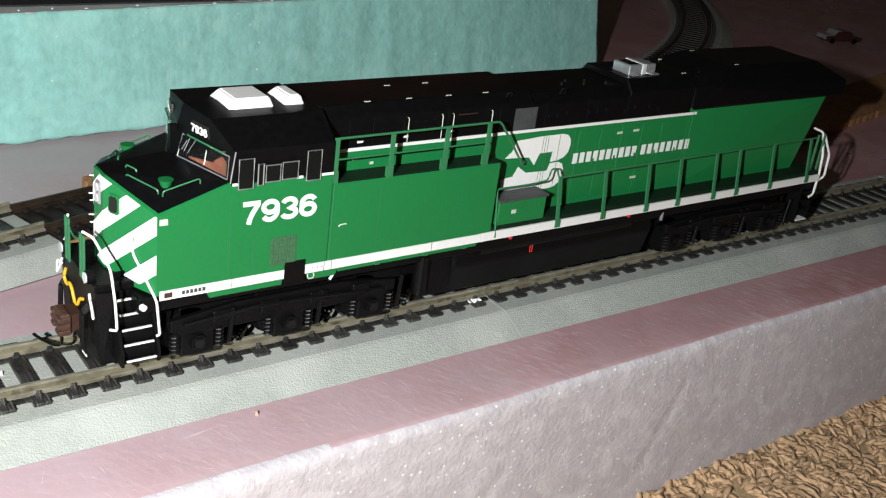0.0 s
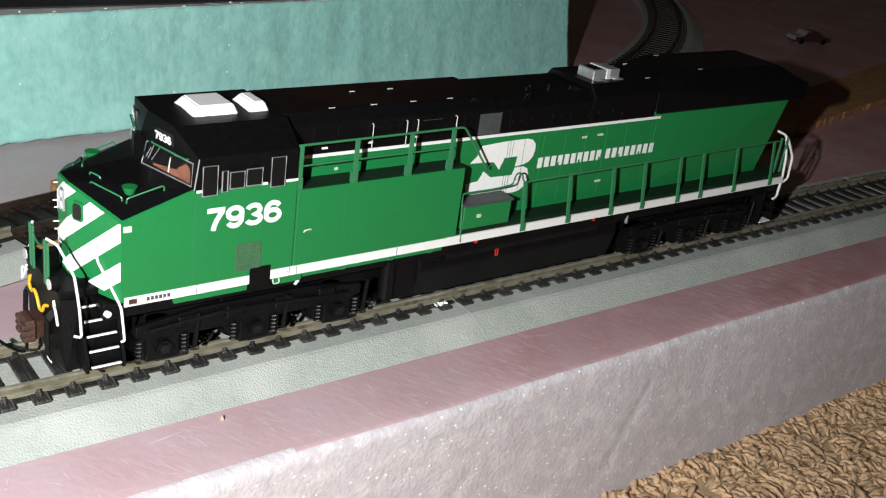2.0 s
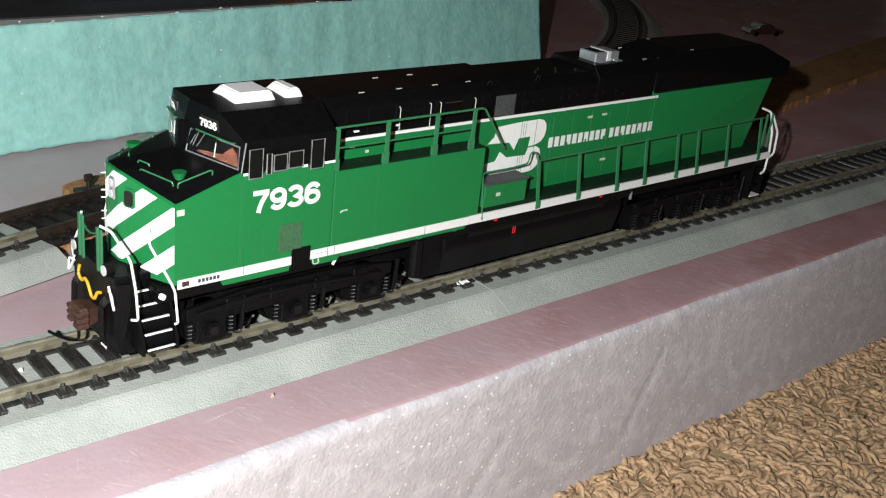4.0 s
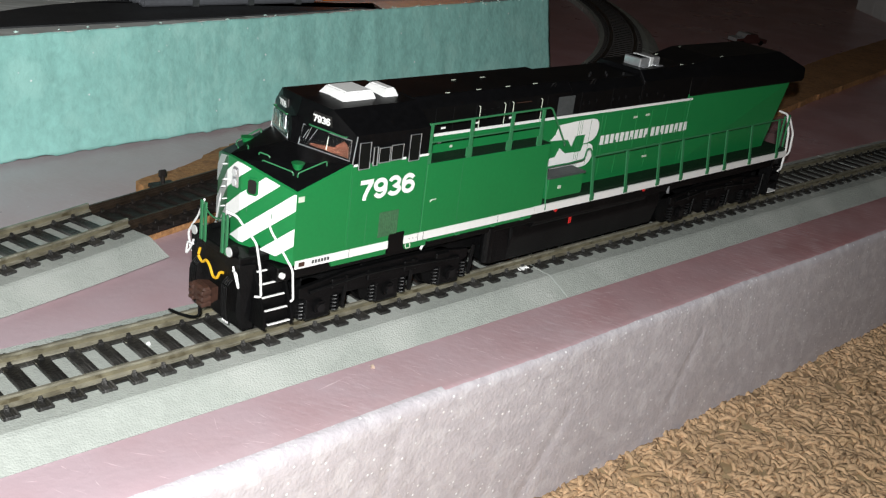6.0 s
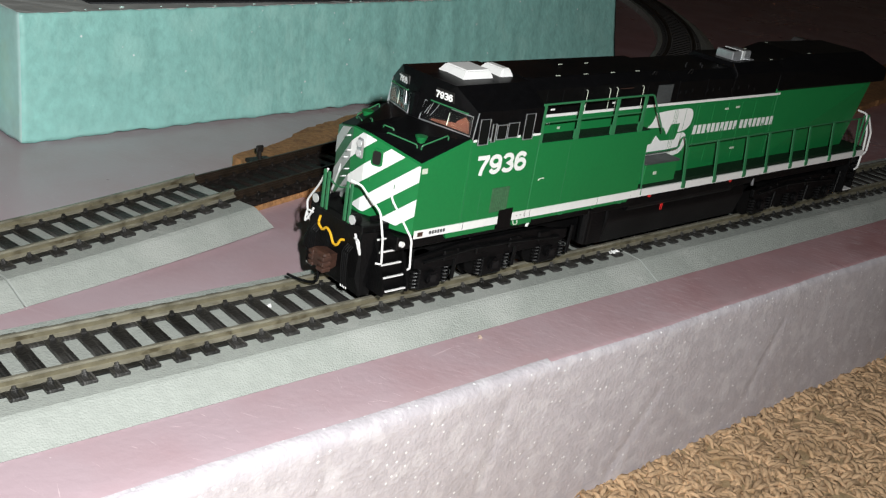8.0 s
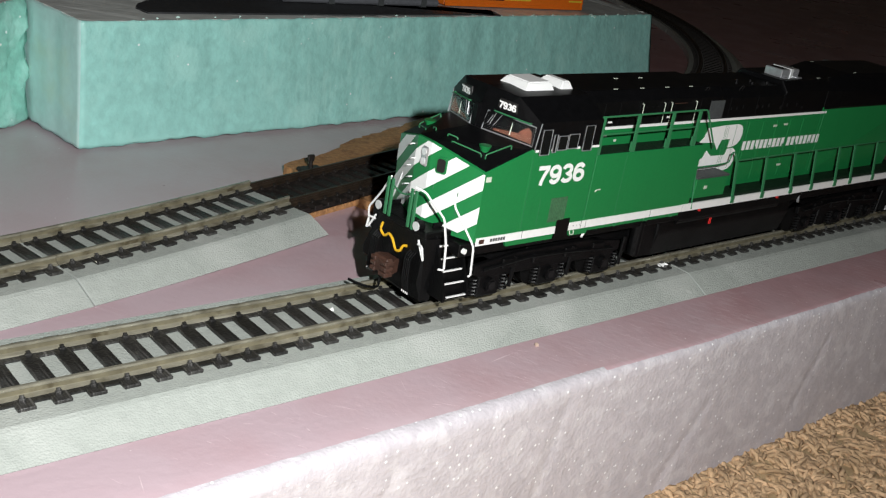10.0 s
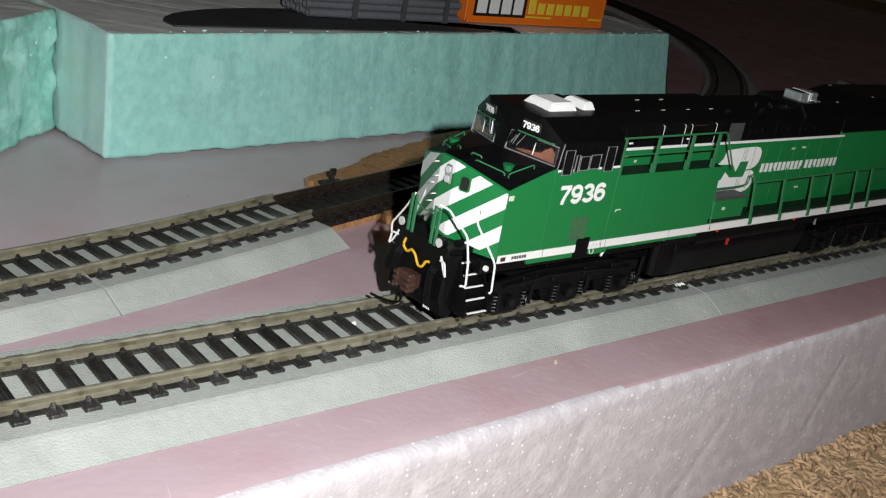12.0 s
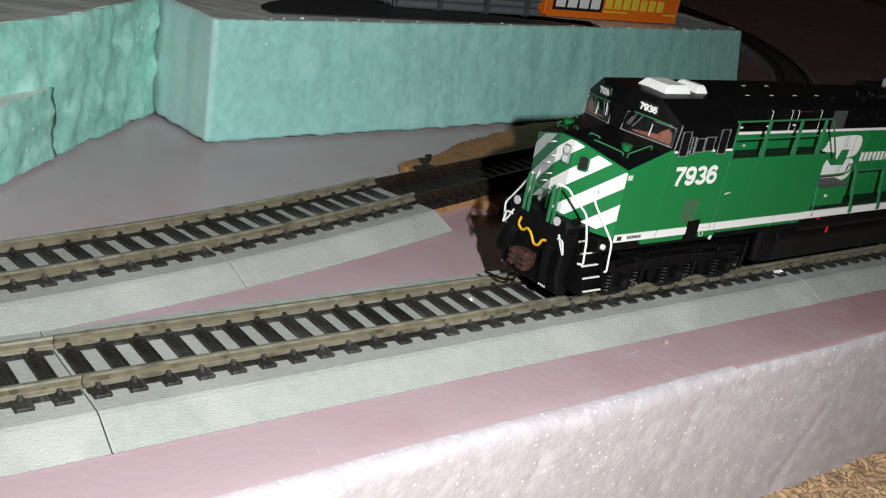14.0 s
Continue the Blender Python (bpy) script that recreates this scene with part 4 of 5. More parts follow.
# nose fittings
for s in (-1, 1):
    part("nose_grab", tube(bmesh.new(), bent([(-0.6, s * 5.4, 51.2), (-0.6, s * 5.4, 52.6), (3.6, s * 12.8, 51.2), (3.6, s * 12.8, 49.4)]), 0.2, 5), M_GREEN_RAIL, loco, "thin green grab iron")
    part("nose_grab", tube(bmesh.new(), bent([(4.2, s * 13.8, 49.6), (4.2, s * 13.8, 51.2), (12.2, s * 14.6, 53.6), (12.2, s * 14.6, 51.8)]), 0.2, 5), M_GREEN_RAIL, loco, "thin green grab iron")
    part("nose_grab", tube(bmesh.new(), bent([(0.4, s * 2.4, 52.2), (0.4, s * 2.4, 53.6), (1.8, s * 5.0, 53.2), (1.8, s * 5.0, 51.8)]), 0.2, 5), M_GREEN_RAIL, loco, "thin green grab iron")
    bell = bmesh.new()
    tube(bell, [(5.8, s * 11.4, 49.6), (5.8, s * 11.4, 51.2)], 0.5, 10)
    bmesh.ops.create_cone(bell, cap_ends=True, segments=14, radius1=0.9, radius2=1.7, depth=1.9, matrix=Matrix.Translation((5.8, s * 11.4, 52.0)))
    part("nose_beacon", bell, M_GREEN, loco, "small green bell-shaped fitting")
    part("nose_placard", boxed(2.0, 3.8, *sorted((s * 17.7, s * 17.8)), 45.2, 46.6), M_PALE, loco, "tiny pale warning placard")
for lift, grow, mat, nm in ((0.15, 0.4, M_GREEN, "lamp_rim"), (0.3, 0.0, M_INK, "nose_light")):
    hl = bmesh.new()
    u0, u1, z0, z1 = 5.4 - grow, 7.8 + grow, 44.6 - grow, 48.2 + grow
    ring = [on_nose(u, z, lift) for u, z in ((u0, z0 + 0.5), (u0 + 0.5, z0), (u1 - 0.5, z0), (u1, z0 + 0.5), (u1, z1 - 0.5), (u1 - 0.5, z1), (u0 + 0.5, z1), (u0, z1 - 0.5))]
    prism(hl, ring, Vector((-0.35, -0.15, 0)))
    part(nm, hl, mat, loco, "dark rounded nose window" if nm == "nose_light" else "green raised rim")
hb = part("headlight_bezel", boxed(NX - 0.7, NX + 0.1, -2.3, 0.3, 44.6, 50.0, 0.4), M_SILVER, loco, "pale twin headlight casting")
for z in (46.0, 48.6):
    part("lens", cyl(bmesh.new(), (NX - 0.6, -1.0, z), (NX - 0.95, -1.0, z), 0.95, 14), M_LENS, hb, "clear headlight lens")
for u, z in ((5.2, 48.8), (3.2, 45.4), (5.8, 42.6), (3.4, 40.2), (5.6, 37.4)):
    p, q = on_nose(u, z, 0.0, 1), on_nose(u + 2.2, z - 0.9, 0.0, 1)
    out = Vector((-1.0, 0.35, 0.0))
    part("nose_grab", tube(bmesh.new(), bent([p, p + out, q + out, q]), 0.18, 5), M_WHITE, loco, "small white nose grab iron")
for u in (5.0, 12.4):
    pieces("nose_hinge", [(on_nose(u, z, 0.1).x - 0.15, on_nose(u, z, 0.1).x + 0.15, on_nose(u, z, 0.1).y - 0.15, on_nose(u, z, 0.1).y + 0.15, z, z + 1.2) for z in (34.5, 39.5)], M_GREEN_RAIL, loco)

# rear end
part("rear_platform", boxed(230, 240.5, -11.5, 11.5, 28, 30, 0.3), M_CHASSIS, loco)
part("rear_pilot", boxed(237.5, 241, -13, 13, 10, 28.2, 0.4), M_CHASSIS, loco)
for s in (-1, 1):
    st = bmesh.new()
    for x in (231.6, 238.2):
        box(st, x, x + 0.9, *sorted((s * 11, s * 17.2)), 12.4, 29.5)
    box(st, 231.6, 239, *sorted((s * 11, s * 12.2)), 12.4, 29.5)
    frame_ob = part("step_frame", st, M_CHASSIS, loco, "black stepwell")
    for k, z in enumerate((13.6, 17.5, 21.0, 24.2)):
        part("step_edge", boxed(232.4, 238.4, *sorted((s * 14.5, s * 17.6)), z - 0.4, z, 0.08), M_WHITE if k == 0 else M_CHASSIS, frame_ob)
    part("handrail", tube(bmesh.new(), bent([(236.2, s * 17.6, 22.0), (238.2, s * 17.6, 22.6), (238.6, s * 17.6, 30), (238.2, s * 17.2, 37), (240.0, s * 14, 44), (240.4, s * 10, 44.2)]), 0.42, 7), M_WHITE, loco, "bent white handrail")
    part("handrail", tube(bmesh.new(), bent([(238.6, s * 15.8, 43.6), (243.0, s * 16.6, 36.6), (243.0, s * 17.0, 28.6), (240.4, s * 16.6, 27.2)]), 0.42, 7), M_WHITE, loco, "bent white handrail")
    for x in (234.5, 238.0):
        part("railing_post", boxed(x, x + 0.9, *sorted((s * 15.6, s * 16.2)), 29.5, 44.2, 0.1), M_GREEN_RAIL, loco, "thin green railing post")

# small fittings along the sill
for s in (-1, 1):
    for x in (57, 71.5, 84):
        part("tie_down_loop", tube(bmesh.new(), bent([(x, s * 17.7, 27.8), (x + 0.1, s * 18.1, 26.9), (x + 1.7, s * 18.1, 26.9), (x + 1.8, s * 17.7, 27.8)]), 0.12, 5), M_GREEN_RAIL, loco, "small pale wire loop")
    part("tie_down_loop", tube(bmesh.new(), bent([(38.4, s * 17.9, 27.6), (38.4, s * 18.2, 26.5), (40.0, s * 18.2, 26.5), (40.0, s * 17.9, 27.6)]), 0.16, 5), M_PALE, loco, "small pale wire loop")
    part("lever", tube(bmesh.new(), [(46.8, s * 16.6, 26.4), (45.0, s * 17.2, 24.6)], 0.4, 6), M_WHITE, loco, "short white lever")
    pieces("type_mark", [(7.2 + 0.95 * k, 7.9 + 0.95 * k, *sorted((s * 17.94, s * 18.0)), 28.2, 29.1) for k in range(6)], M_GREY, loco, "tiny dark painted bar")
    part("sill_placard", boxed(3.2, 5.0, *sorted((s * 17.94, s * 18.0)), 28.0, 29.2), M_RUST, loco, "tiny brown placard")
    pieces("sill_joint", [(x, x + 0.14, *sorted((s * 17.9, s * 17.98)), 27.7, 30.1) for x in (18.9, 42.6, 44.6, 74.0, 90.0)], M_GREY, loco)
    pieces("sill_bolt", [(x, x + 0.25, *sorted((s * 17.9, s * 18.0)), 28.9, 29.15) for x in (39.4, 40.8, 42.0)], M_GREY, loco)
    part("side_handle", tube(bmesh.new(), bent([(46.0, s * 17.6, 38.6), (46.2, s * 18.0, 39.2), (47.8, s * 18.0, 39.3), (48.0, s * 17.6, 38.9)]), 0.18, 5), M_PALE, loco, "small pale handle")
    red = bmesh.new()
    box(red, 82.4, 88.6, *sorted((s * 11.25, s * 11.45)), 61.35, 61.5)
    part("red_line", red, M_RUST, loco, "thin dull red painted line")
    pieces("hood_seam", [(x, x + 0.16, *sorted((s * 11.2, s * 11.4)), 55.8, 62.4) for x in (50.5, 57.2, 66.0, 79.2, 96.0, 112.0, 127.5, 143.0)], M_SPRING, loco)
    pieces("hood_slot", [(x, x + 1.0, *sorted((s * 11.2, s * 11.42)), z, z + 0.15) for x in (69, 71.8, 74.4) for z in (57.6, 59.0, 60.6)], M_SPRING, loco)
    pieces("hood_hinge", [(x, x + 0.35, *sorted((s * 11.2, s * 11.55)), 57.0 + (x % 3) * 0.6, 58.0 + (x % 3) * 0.6) for x in (113, 116, 119.5, 128, 131, 134.5, 142, 146, 152, 156)], M_SPRING, loco)
    pieces("hood_seam", [(x, x + 0.12, *sorted((s * 11.5, s * 11.62)), z0, z1) for x, z0, z1 in ((112.6, 38, 53), (113.5, 38, 53), (114.4, 38, 53), (118.6, 38, 53), (124.2, 33, 54), (172.5, 33, 56), (190.8, 33, 56), (207, 33, 56))], M_GREEN_RAIL, loco)
# roof fittings
for x, y, z in ((122, -5, 65.0), (125, -3, 65.0), (129, -6.5, 65.0), (131.5, -4, 65.0), (137, -7, 65.0)):
    part("roof_bolt", cyl(bmesh.new(), (x, y, z - 0.2), (x, y, z + 0.9), 0.4, 8), M_SPRING, loco)
for x in (98.5, 117.5):
    part("lifting_eye", tube(bmesh.new(), bent([(x, -9.6, 64.2), (x, -10.4, 65.8), (x + 1.6, -10.4, 65.8), (x + 1.6, -9.6, 64.2)]), 0.2, 5), M_SPRING, loco)
# fuel tank
tank = bmesh.new()
prism(tank, [(84, -15, 25), (84, 15, 25), (84, 15.6, 20), (84, 13.5, 11.6), (84, -13.5, 11.6), (84, -15.6, 20)], (76, 0, 0), 0.7)
tank_ob = part("fuel_tank", tank, M_CHASSIS, loco, "black fuel tank")
for s in (-1, 1):
    part("air_reservoir", cyl(bmesh.new(), (92, s * 14.2, 24.4), (150, s * 14.2, 24.4), 2.4, 14), M_CHASSIS, tank_ob)
    for x in (101.5, 147.0):
        part("fuel_cap", cyl(bmesh.new(), (x, s * 16.2, 27.0), (x, s * 17.0, 27.0), 0.65, 10), M_RED, tank_ob, "red fuel filler cap")
    part("sight_gauge", tube(bmesh.new(), [(110.5, s * 15.75, 20.6), (110.5, s * 15.75, 24.6), (111.3, s * 15.75, 24.6), (111.3, s * 15.75, 20.6), (110.5, s * 15.75, 20.6)], 0.15, 5), M_RED, tank_ob, "red sight gauge")
    part("lever", tube(bmesh.new(), [(163, s * 16, 26), (161.5, s * 17.2, 23.6)], 0.5, 6), M_SILVER, loco)

for s in (-1, 1):
    part("damper", cyl(bmesh.new(), (73.8, s * 15.2, 14.5), (73.8, s * 15.2, 25.5), 1.9, 14), M_CHASSIS, loco)
    part("equipment_rack", boxed(76, 84.2, *sorted((s * 8, s * 14.6)), 12.5, 24.5, 0.4), M_CHASSIS, loco)

# bogies
def bogie(cx):
    side, springs = bmesh.new(), []
    for s in (-1, 1):
        lo, hi = sorted((s * 14.0, s * 15.6))
        prism(side, [(cx - 30, s * 14.2, 20.4), (cx - 30, s * 14.2, 17.6), (cx - 26, s * 14.2, 16.2), (cx + 26, s * 14.2, 16.2), (cx + 30, s * 14.2, 17.6), (cx + 30, s * 14.2, 20.4), (cx + 14, s * 14.2, 22.4), (cx - 14, s * 14.2, 22.4)], (0, s * 1.5, 0), 0.25)
        for k in (-1, 0, 1):
            ax = cx + 23.4 * k
            box(side, ax - 4.3, ax + 4.3, lo, hi + 0.0, 10.4, 18.0, 0.6)
            cyl(side, (ax, s * 15.4, 14.0), (ax, s * 16.6, 14.0), 2.0, 14)
            for dx in (-5.4, 5.4):
                springs.append((ax + dx, s))
            tube(side, [(ax + 7.6, s * 15.8, 12.4), (ax + 8.4, s * 15.8, 21.4)], 0.6, 8)
        tube(side, bent([(cx - 27, s * 16.0, 19), (cx - 10, s * 16.2, 20.6), (cx + 4, s * 16.2, 20.2), (cx + 26, s * 16.0, 18.6)]), 0.5, 6)
        for k in (-20, -8, 5, 17):
            box(side, cx + k, cx + k + 5, *sorted((s * 15.2, s * 16.3)), 18.2, 21.2, 0.3)
    b = part("bogie", side, M_CHASSIS, loco, "black three-axle bogie with springs")
    for k in (-1, 0, 1):
        ax = cx + 23.4 * k
        for s in (-1, 1):
            w = bmesh.new()
            cyl(w, (ax, s * 7.4, 14.0), (ax, s * 10.2, 14.0), 6.0, 28)
            cyl(w, (ax, s * 6.8, 14.0), (ax, s * 7.5, 14.0), 6.7, 28)
            part("wheel", w, M_CHASSIS, b)
    for x, s in springs:
        sp = bmesh.new()
        tube(sp, [(x + 1.0 * math.cos(0.9 * k), s * 15.2 + 1.0 * math.sin(0.9 * k), 11.4 + 5.2 * k / 35) for k in range(36)], 0.26, 5)
        part("spring", sp, M_SPRING, b, "dark coil spring")
    for k in (-1, 0, 1):
        for s in (-1, 1):
            cap = bmesh.new()
            ax = cx + 23.4 * k
            tube(cap, [(ax, s * 16.5, 14.0), (ax, s * 16.9, 14.0)], 1.2, 12)
            for j in range(4):
                a = math.pi / 4 + j * math.pi / 2
                tube(cap, [(ax + 1.5 * math.cos(a), s * 16.5, 14 + 1.5 * math.sin(a)), (ax + 1.5 * math.cos(a), s * 16.8, 14 + 1.5 * math.sin(a))], 0.25, 6)
            part("axle_cap", cap, M_SPRING, b, "round black axle cap with bolts")
    part("bolster", boxed(cx - 8, cx + 8, -13, 13, 17, 25, 0.3), M_CHASSIS, b)


for cx in (35.7, 197.0):
    bogie(cx)


# ---- things on and round the boards ----
green_block("foam_chunk", "broken piece of sea-green foam beside the block", [(-190, 84), (-118, 117), (-94, 141), (-170, 170)], 25, 21.0, (1.0, 1.0))


def slab(name, pts, z0, z1, mat, label, category, jag=0.0, seed=0.0):
    """A flat piece with a torn outline."""
    out = []
    for i, p in enumerate(pts):
        a, b = Vector((*p, 0)), Vector((*pts[(i + 1) % len(pts)], 0))
        n = max(1, int((b - a).length / 3)) if jag else 1
        for k in range(n):
            q = a.lerp(b, k / n)
            out.append((q.x + jag * noisy(q.x, q.y, 0, 0.5, seed), q.y + jag * noisy(q.x, q.y, 5, 0.5, seed), z0))
    bm = bmesh.new()
    prism(bm, out, (0, 0, z1 - z0))
    bmesh.ops.triangulate(bm, faces=[f for f in bm.faces if len(f.verts) > 4])
    return tagged(part(name, bm, mat), label, category)


slab("cork_strip", [(27, 101), (27.6, 114), (49, 121.5), (62, 127), (64, 131), (97, 144.5), (138, 160), (190, 168), (260, 168), (260, 140), (150, 138), (90, 120)], 0.1, 4.0, M_CORK, "torn strip of brown cork roadbed beside the track", "cork strip", 1.6, 2.0)
slab("cork_scrap", [(32.5, 84), (35, 78), (38, 66), (46, 69), (52, 79), (60, 84), (52, 90), (42, 86)], 0.1, 3.6, M_CORK, "torn scrap of brown cork on the foam", "cork scrap", 2.2, 6.0)
slab("cork_strip", [(330, 62), (470, 92), (620, 118), (800, 150), (800, 196), (620, 163), (480, 130), (330, 100)], 0.1, 4.0, M_CORK, "long strip of brown cork roadbed on the foam", "cork strip", 1.0, 4.0)
slab("black_patch", [(-3, 168.6)] + [(95 - 100 * math.cos(0.16 * k), 170 + 44 * math.sin(0.16 * k)) for k in range(1, 19)] + [(196, 194), (190, 184.6), (90, 173.8)], BT + 0.15, BT + 0.75, M_ASPHALT, "black painted road patch on the foam block", "road patch")

# ground throw of the points
gt = thing("point_throw", (33, 104, 4.5), "small black switch stand beside the dark track", "switch stand")
part("stand", boxed(28.5, 37.5, 101.5, 106.5, 4.0, 5.6, 0.3), M_DKTRACK, gt)
part("post", tube(bmesh.new(), [(33, 104, 5.4), (32.8, 104, 8.6)], 0.8, 8), M_DKTRACK, gt)
part("target", boxed(31.4, 34.2, 103.4, 104.6, 8.0, 10.6, 0.3), M_DKTRACK, gt)
part("tie_bar", boxed(36, 52, 102.5, 104.5, 4.4, 5.4, 0.2), M_DKTRACK, gt)

# pipes on the block
pb = thing("pipe_bundle", (117, 205, BT), "bundle of dark grey plastic pipes on the foam block", "pipes")
for row in range(5):
    for col in range(6):
        bm = bmesh.new()
        y, z = 196.6 + 3.9 * col + 1.95 * (row % 2), BT + 2.8 + 3.4 * row
        x0 = 73.5 + 1.5 * noisy(row, col, 0, 1.7)
        seg = 12
        for r, flip in ((1.9, 1), (1.45, -1)):
            tube_ring = [[bm.verts.new((x, y + r * math.cos(2 * math.pi * k / seg), z + r * math.sin(2 * math.pi * k / seg))) for k in range(seg)] for x in (x0, 161.0)]
            for k in range(seg):
                q = (tube_ring[0][k], tube_ring[0][(k + 1) % seg], tube_ring[1][(k + 1) % seg], tube_ring[1][k])
                bm.faces.new(q if flip > 0 else q[::-1])
        bm.verts.ensure_lookup_table()
        for end in (0, 1):
            for k in range(seg):
                a, b = end * seg + k, end * seg + (k + 1) % seg
                bm.faces.new((bm.verts[a], bm.verts[b], bm.verts[b + 2 * seg], bm.verts[a + 2 * seg]))
        bmesh.ops.recalc_face_normals(bm, faces=bm.faces)
        part("pipe", bm, M_PIPE, pb)
for x in (96, 124, 150):
    bm = bmesh.new()
    box(bm, x, x + 3, 194.2, 194.7, BT + 0.8, BT + 19.2)
    box(bm, x, x + 3, 220.2, 220.7, BT + 0.8, BT + 19.2)
    box(bm, x, x + 3, 194.2, 220.7, BT + 19.0, BT + 19.5)
    box(bm, x, x + 3, 194.2, 220.7, BT + 0.72, BT + 1.0)
    part("strap", bm, M_GREY, pb, "dark strap round the pipes")

# orange container with its painted panels
oc = thing("orange_container", (222, 225, BT), "orange model freight container with a black and yellow sign", "container")
part("body", boxed(171, 273.5, 202, 246, BT + 0.8, BT + 44, 0.6), M_ORANGE, oc)
part("sign_panel", boxed(175.6, 212, 201.75, 202.05, 51.3, 63.5), M_INK, oc, "black painted sign panel")
for k in range(4):
    part("sign_mark", boxed(177.4 + 8.5 * k, 184.2 + 8.5 * k, 201.55, 201.8, 52.8, 62.4, 0.1), M_WHITE, oc, "plain white painted mark")
for k in range(7):
    part("sign_mark", boxed(214.2 + 6.9 * k, 219.2 + 6.9 * k, 201.75, 202.05, 53.6, 59.6 if k not in (0,) else 62.6, 0.1), M_YINK, oc, "plain yellow painted mark")
part("sign_line", boxed(213, 232, 201.75, 202.05, 51.6, 52.4), M_YINK, oc)
part("sign_line", boxed(262, 272.5, 201.75, 202.05, 51.9, 52.7), M_YINK, oc)
ribs = bmesh.new()
for x in (171.2, 272.3):
    box(ribs, x, x + 1.0, 201.7, 202.2, BT + 0.8, BT + 44)
box(ribs, 171.2, 273.3, 201.6, 202.2, BT + 0.8, BT + 2.4)
part("edge_frame", ribs, M_ORANGE, oc)


def toy_car():
    c = thing("toy_car", (616, 228, 0), "small dark model car with a pale front on the foam", "toy car")
    m = Matrix.Translation((616, 228, 0)) @ Matrix.Rotation(-0.25, 4, "Z") @ Matrix.Scale(0.68, 4)

    def placed(bm):
        bmesh.ops.transform(bm, matrix=m, verts=bm.verts)
        return bm

    bm = bmesh.new()
    prism(bm, [(-24, -8, 2.4), (24, -8, 2.4), (24.5, -8, 7), (12, -8, 8.4), (7, -8, 13.2), (-9, -8, 13.2), (-13, -8, 8.6), (-24, -8, 7.6)], (0, 16, 0), 0.8)
    body = part("body", placed(bm), M_DARKCAR, c)
    bm = bmesh.new()
    prism(bm, [(-24.6, -7.4, 4.2), (-23.8, -7.4, 8.2), (-13, -7.4, 9.4), (-9.4, -7.4, 13.7), (-4, -7.4, 13.8), (-4, -7.4, 12), (-12, -7.4, 7.6), (-22, -7.4, 4.2)], (0, 14.8, 0), 0.3)
    part("bonnet", placed(bm), M_SILVER, body, "pale bonnet and windscreen")
    for x in (-15, 15):
        for y in (-8.3, 6.3):
            w = part("wheel", placed(cyl(bmesh.new(), (x, y, 3.1), (x, y + 2, 3.1), 3.0, 16)), M_CHASSIS, c)


toy_car()
slab("white_block", [(925, 250), (980, 216), (1050, 290), (995, 324)], 0.1, 90, M_WHITE, "white foam block on the far side of the board", "foam block", 0.4, 8.0)

M_CRUMB_TAN = material("tan_crumb", (0.50, 0.38, 0.30), 0.7, var=0.15)
M_CRUMB = material("foam_crumb", (0.62, 0.85, 0.78), 0.6, var=0.1)
# crumbs
for name, x, y, r, mat, label in (("foam_crumb", 21, -29.5, 0.6, M_CRUMB_TAN, "tan crumb on the pink foam"), ("foam_crumb", -26.5, 2, 0.5, M_WHITE, "white speck on the track")):
    bm = bmesh.new()
    zz = 0.0 if y < -20 else 4.8
    bmesh.ops.create_icosphere(bm, subdivisions=1, radius=r, matrix=Matrix.Translation((x, y, zz + r * 0.8)))
    for v in bm.verts:
        v.co += Vector((noisy(v.co.x, v.co.y, v.co.z, 2), noisy(v.co.y, v.co.x, v.co.z, 2), 0.9 * noisy(v.co.z, v.co.y, v.co.x, 2))) * r
    tagged(part(name, bm, mat), label, "crumb")
bm = bmesh.new()
for k in range(4):
    hull(bm, [(94.2 + 1.1 * k + 1.6 * random.random(), -12.6 + 1.8 * random.random(), 5.2 + 1.1 * random.random()) for _ in range(9)])
tagged(part("foam_crumb", bm, M_WHITE), "white crumbs on the track ballast", "crumb")
bm = bmesh.new()
for k in range(90):
    f = random.random() ** 0.8
    x, y = -34 + 369 * f, 155.5 + 42.5 * f + 2.2
    r = random.uniform(0.25, 0.7)
    bmesh.ops.create_icosphere(bm, subdivisions=1, radius=r, matrix=Matrix.Translation((x, y + random.uniform(-1.6, 2.0), BT + random.uniform(-1.2, 0.3))) @ Matrix.Diagonal((1.6, 0.8, 0.8, 1)))
tagged(part("foam_crumbs", bm, M_CRUMB), "pale foam crumbs along the cut edge", "crumbs", kind="stuff")
# pale scratches in the foam skin
bm = bmesh.new()
for k in range(190):
    x, y = random.gauss(30, 75), random.uniform(-46, -28)
    a, ln, w = random.gauss(-1.15, 0.4), random.uniform(1, 7), random.uniform(0.03, 0.13)
    if k == 0:
        x, y, a, ln, w = 1, -31.5, 0.15, 11, 0.22
    d, n = Vector((math.cos(a), math.sin(a), 0)), Vector((-math.sin(a), math.cos(a), 0))
    p = Vector((x, y, 0.05))
    if not -46 < (p + d * ln).y < -27.5:
        continue
    bm.faces.new([bm.verts.new(q) for q in (p, p + d * ln / 2 - n * w, p + d * ln, p + d * ln / 2 + n * w)])
tagged(part("foam_scratches", bm, material("scratch", (0.72, 0.58, 0.61), 0.35, var=0.05)), "pale scratches in the pink foam skin", "scratches", kind="stuff")


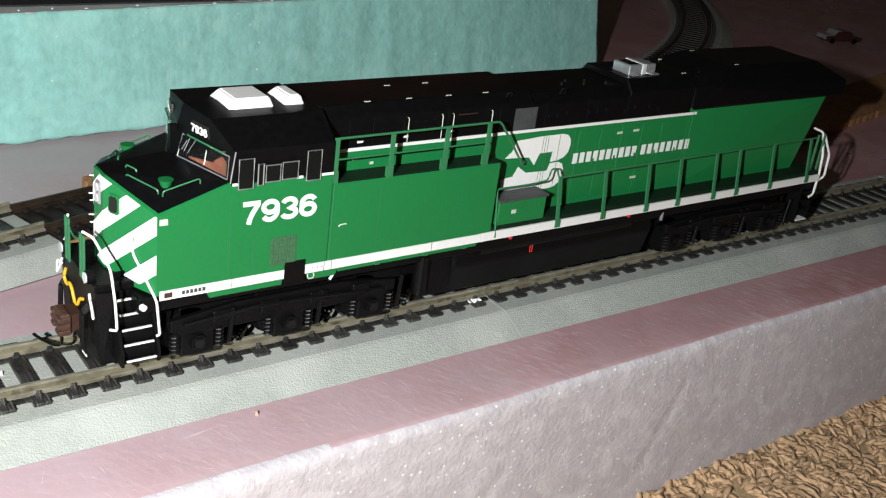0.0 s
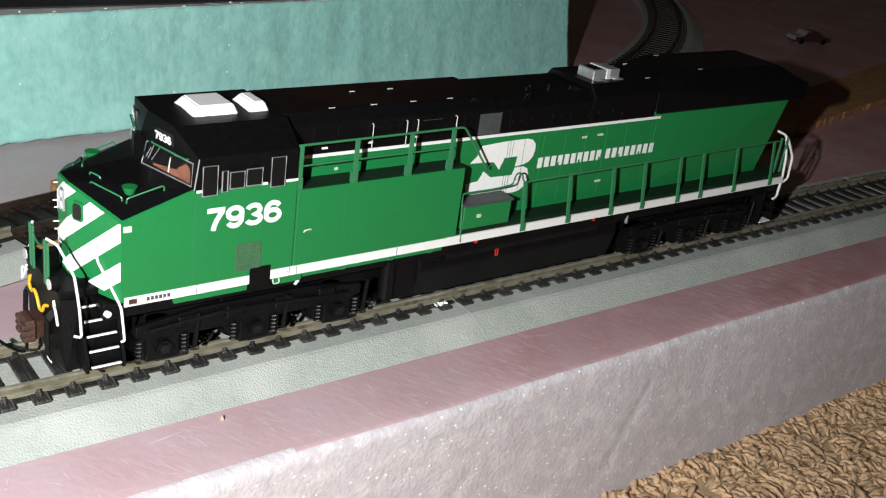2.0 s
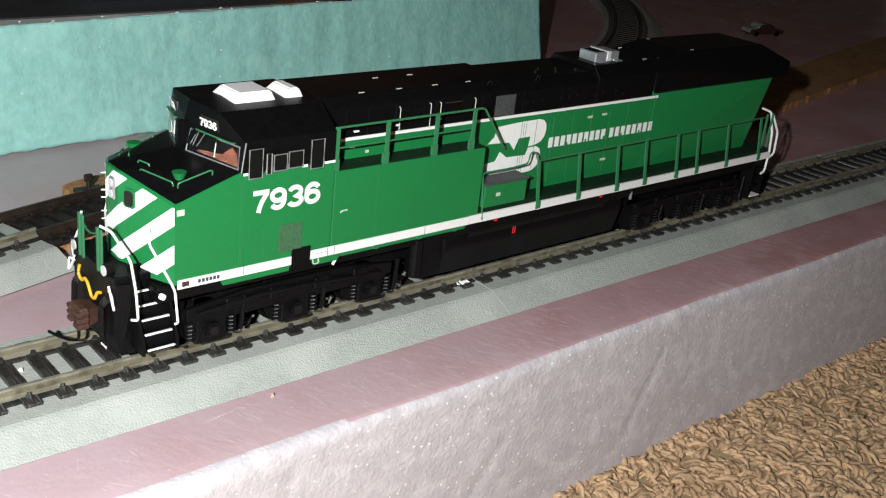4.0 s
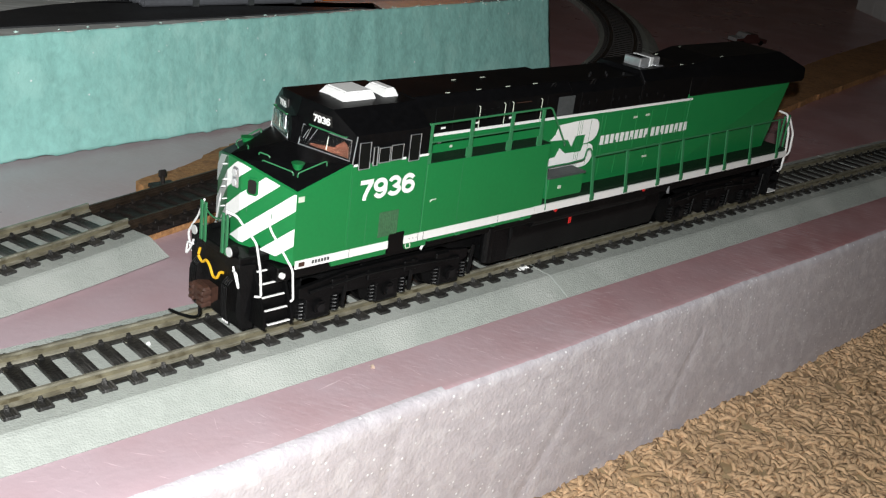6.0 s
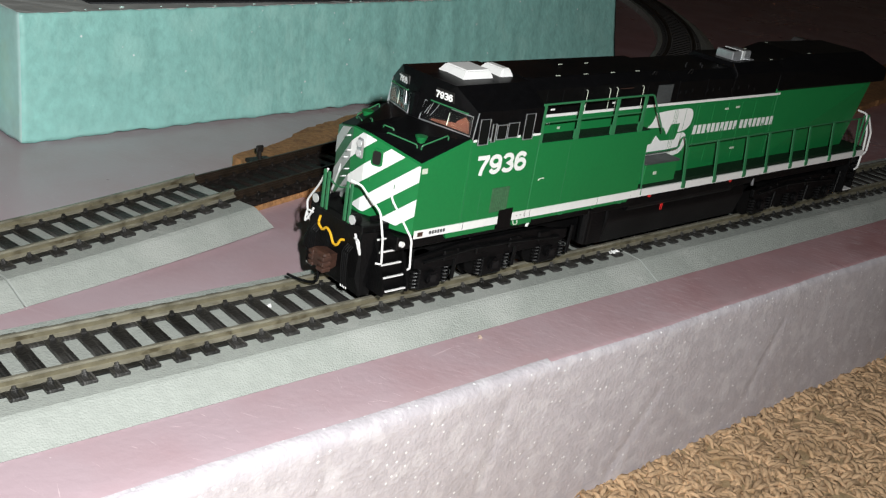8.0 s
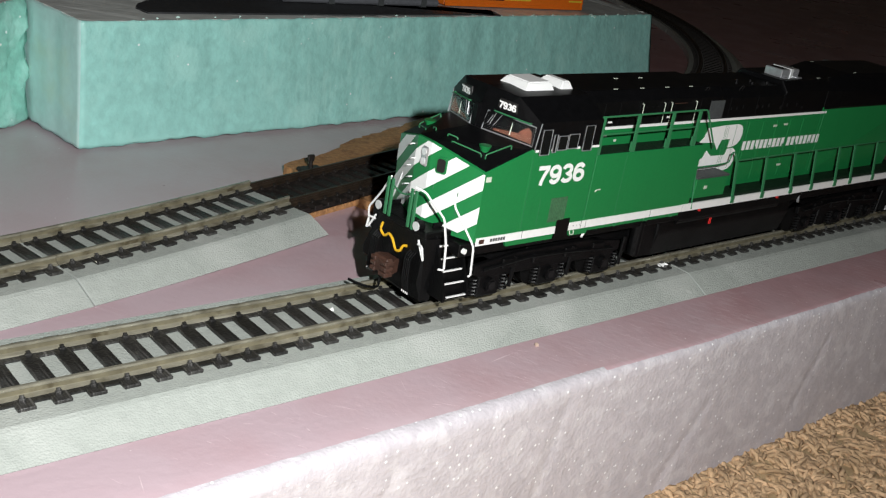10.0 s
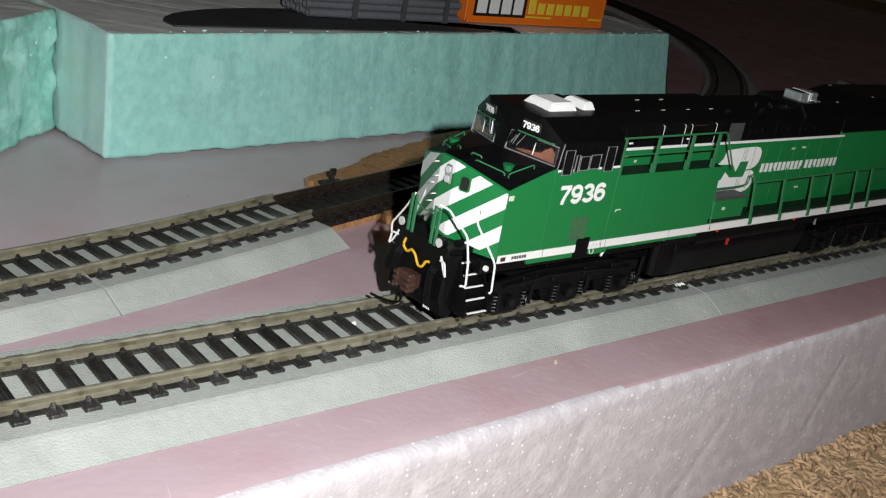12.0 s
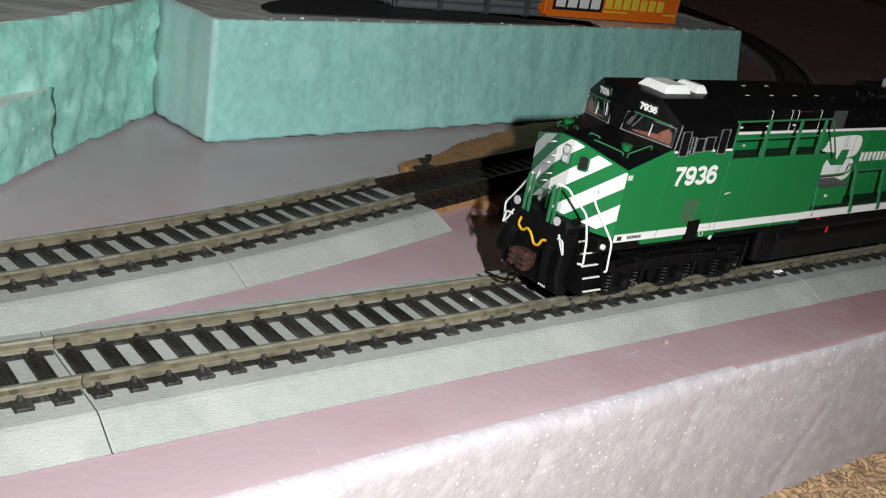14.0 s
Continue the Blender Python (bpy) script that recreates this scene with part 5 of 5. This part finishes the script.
# ---- carpet pile ----
def carpet_pile():
    verts, faces = [], []
    rnd = random.Random(4)
    step = 1.9
    y = -46.5
    while y > -200:
        x = 15.0
        while x < 440:
            px, py = x + rnd.uniform(-1.3, 1.3), y + rnd.uniform(-1.3, 1.3)
            x += step
            swirl = 9.0 * noisy(px, py, 0, 0.05) + rnd.gauss(0, 1.0)
            ln, r = rnd.uniform(4.5, 9.0), rnd.uniform(0.7, 1.25)
            rise, curl = rnd.uniform(1.0, 3.2), rnd.gauss(0, 1.3)
            d = Vector((math.cos(swirl), math.sin(swirl), 0))
            side = d.cross(Vector((0, 0, 1)))
            base = Vector((px, py, -52.3 + 0.9 * noisy(px, py, 3, 0.08) + rnd.uniform(-0.5, 0.5)))
            first = len(verts)
            for j, (u, w) in enumerate(((0, 0.55), (0.25, 1.0), (0.6, 1.05), (0.88, 0.85), (1.0, 0.35))):
                c = base + d * ln * u + side * curl * ln * 0.35 * u * u + Vector((0, 0, rise * math.sin(0.35 + 2.6 * u) - 0.3))
                for k in range(5):
                    a = 2 * math.pi * k / 5 + j * 0.6
                    v = c + (side * math.cos(a) + Vector((0, 0, 0.8 * math.sin(a)))) * r * w
                    verts.append((v.x * MM, v.y * MM, v.z * MM))
            for j in range(4):
                for k in range(5):
                    a, b = first + j * 5 + k, first + j * 5 + (k + 1) % 5
                    faces.append((a, b, b + 5, a + 5))
            faces.append(tuple(first + 20 + k for k in range(5)))
        y -= step
    me = bpy.data.meshes.new("carpet_pile")
    me.from_pydata([tuple(v) for v in verts], [], faces)
    me.shade_smooth()
    me.materials.append(M_PILE)
    tagged(new("carpet_pile", me), "thick tan carpet pile of twisted yarn tufts", "carpet", kind="stuff")


def pile_material():
    m = material("carpet_yarn", (0.60, 0.40, 0.235), 0.85, var=0.2, scale=900, bump=0.7, bump_scale=1800, color2=(0.50, 0.33, 0.185), mix_scale=60)
    nt = m.node_tree
    b = nt.nodes["Principled BSDF"]
    src = b.inputs["Base Color"].links[0].from_socket
    g = nt.nodes.new("ShaderNodeNewGeometry")
    r = nt.nodes.new("ShaderNodeMapRange")
    r.inputs[3].default_value, r.inputs[4].default_value = 0.75, 1.2
    h = nt.nodes.new("ShaderNodeHueSaturation")
    nt.links.new(g.outputs["Random Per Island"], r.inputs[0])
    nt.links.new(r.outputs[0], h.inputs["Value"])
    nt.links.new(src, h.inputs["Color"])
    nt.links.new(h.outputs[0], b.inputs["Base Color"])
    return m


M_PILE = pile_material()
carpet_pile()
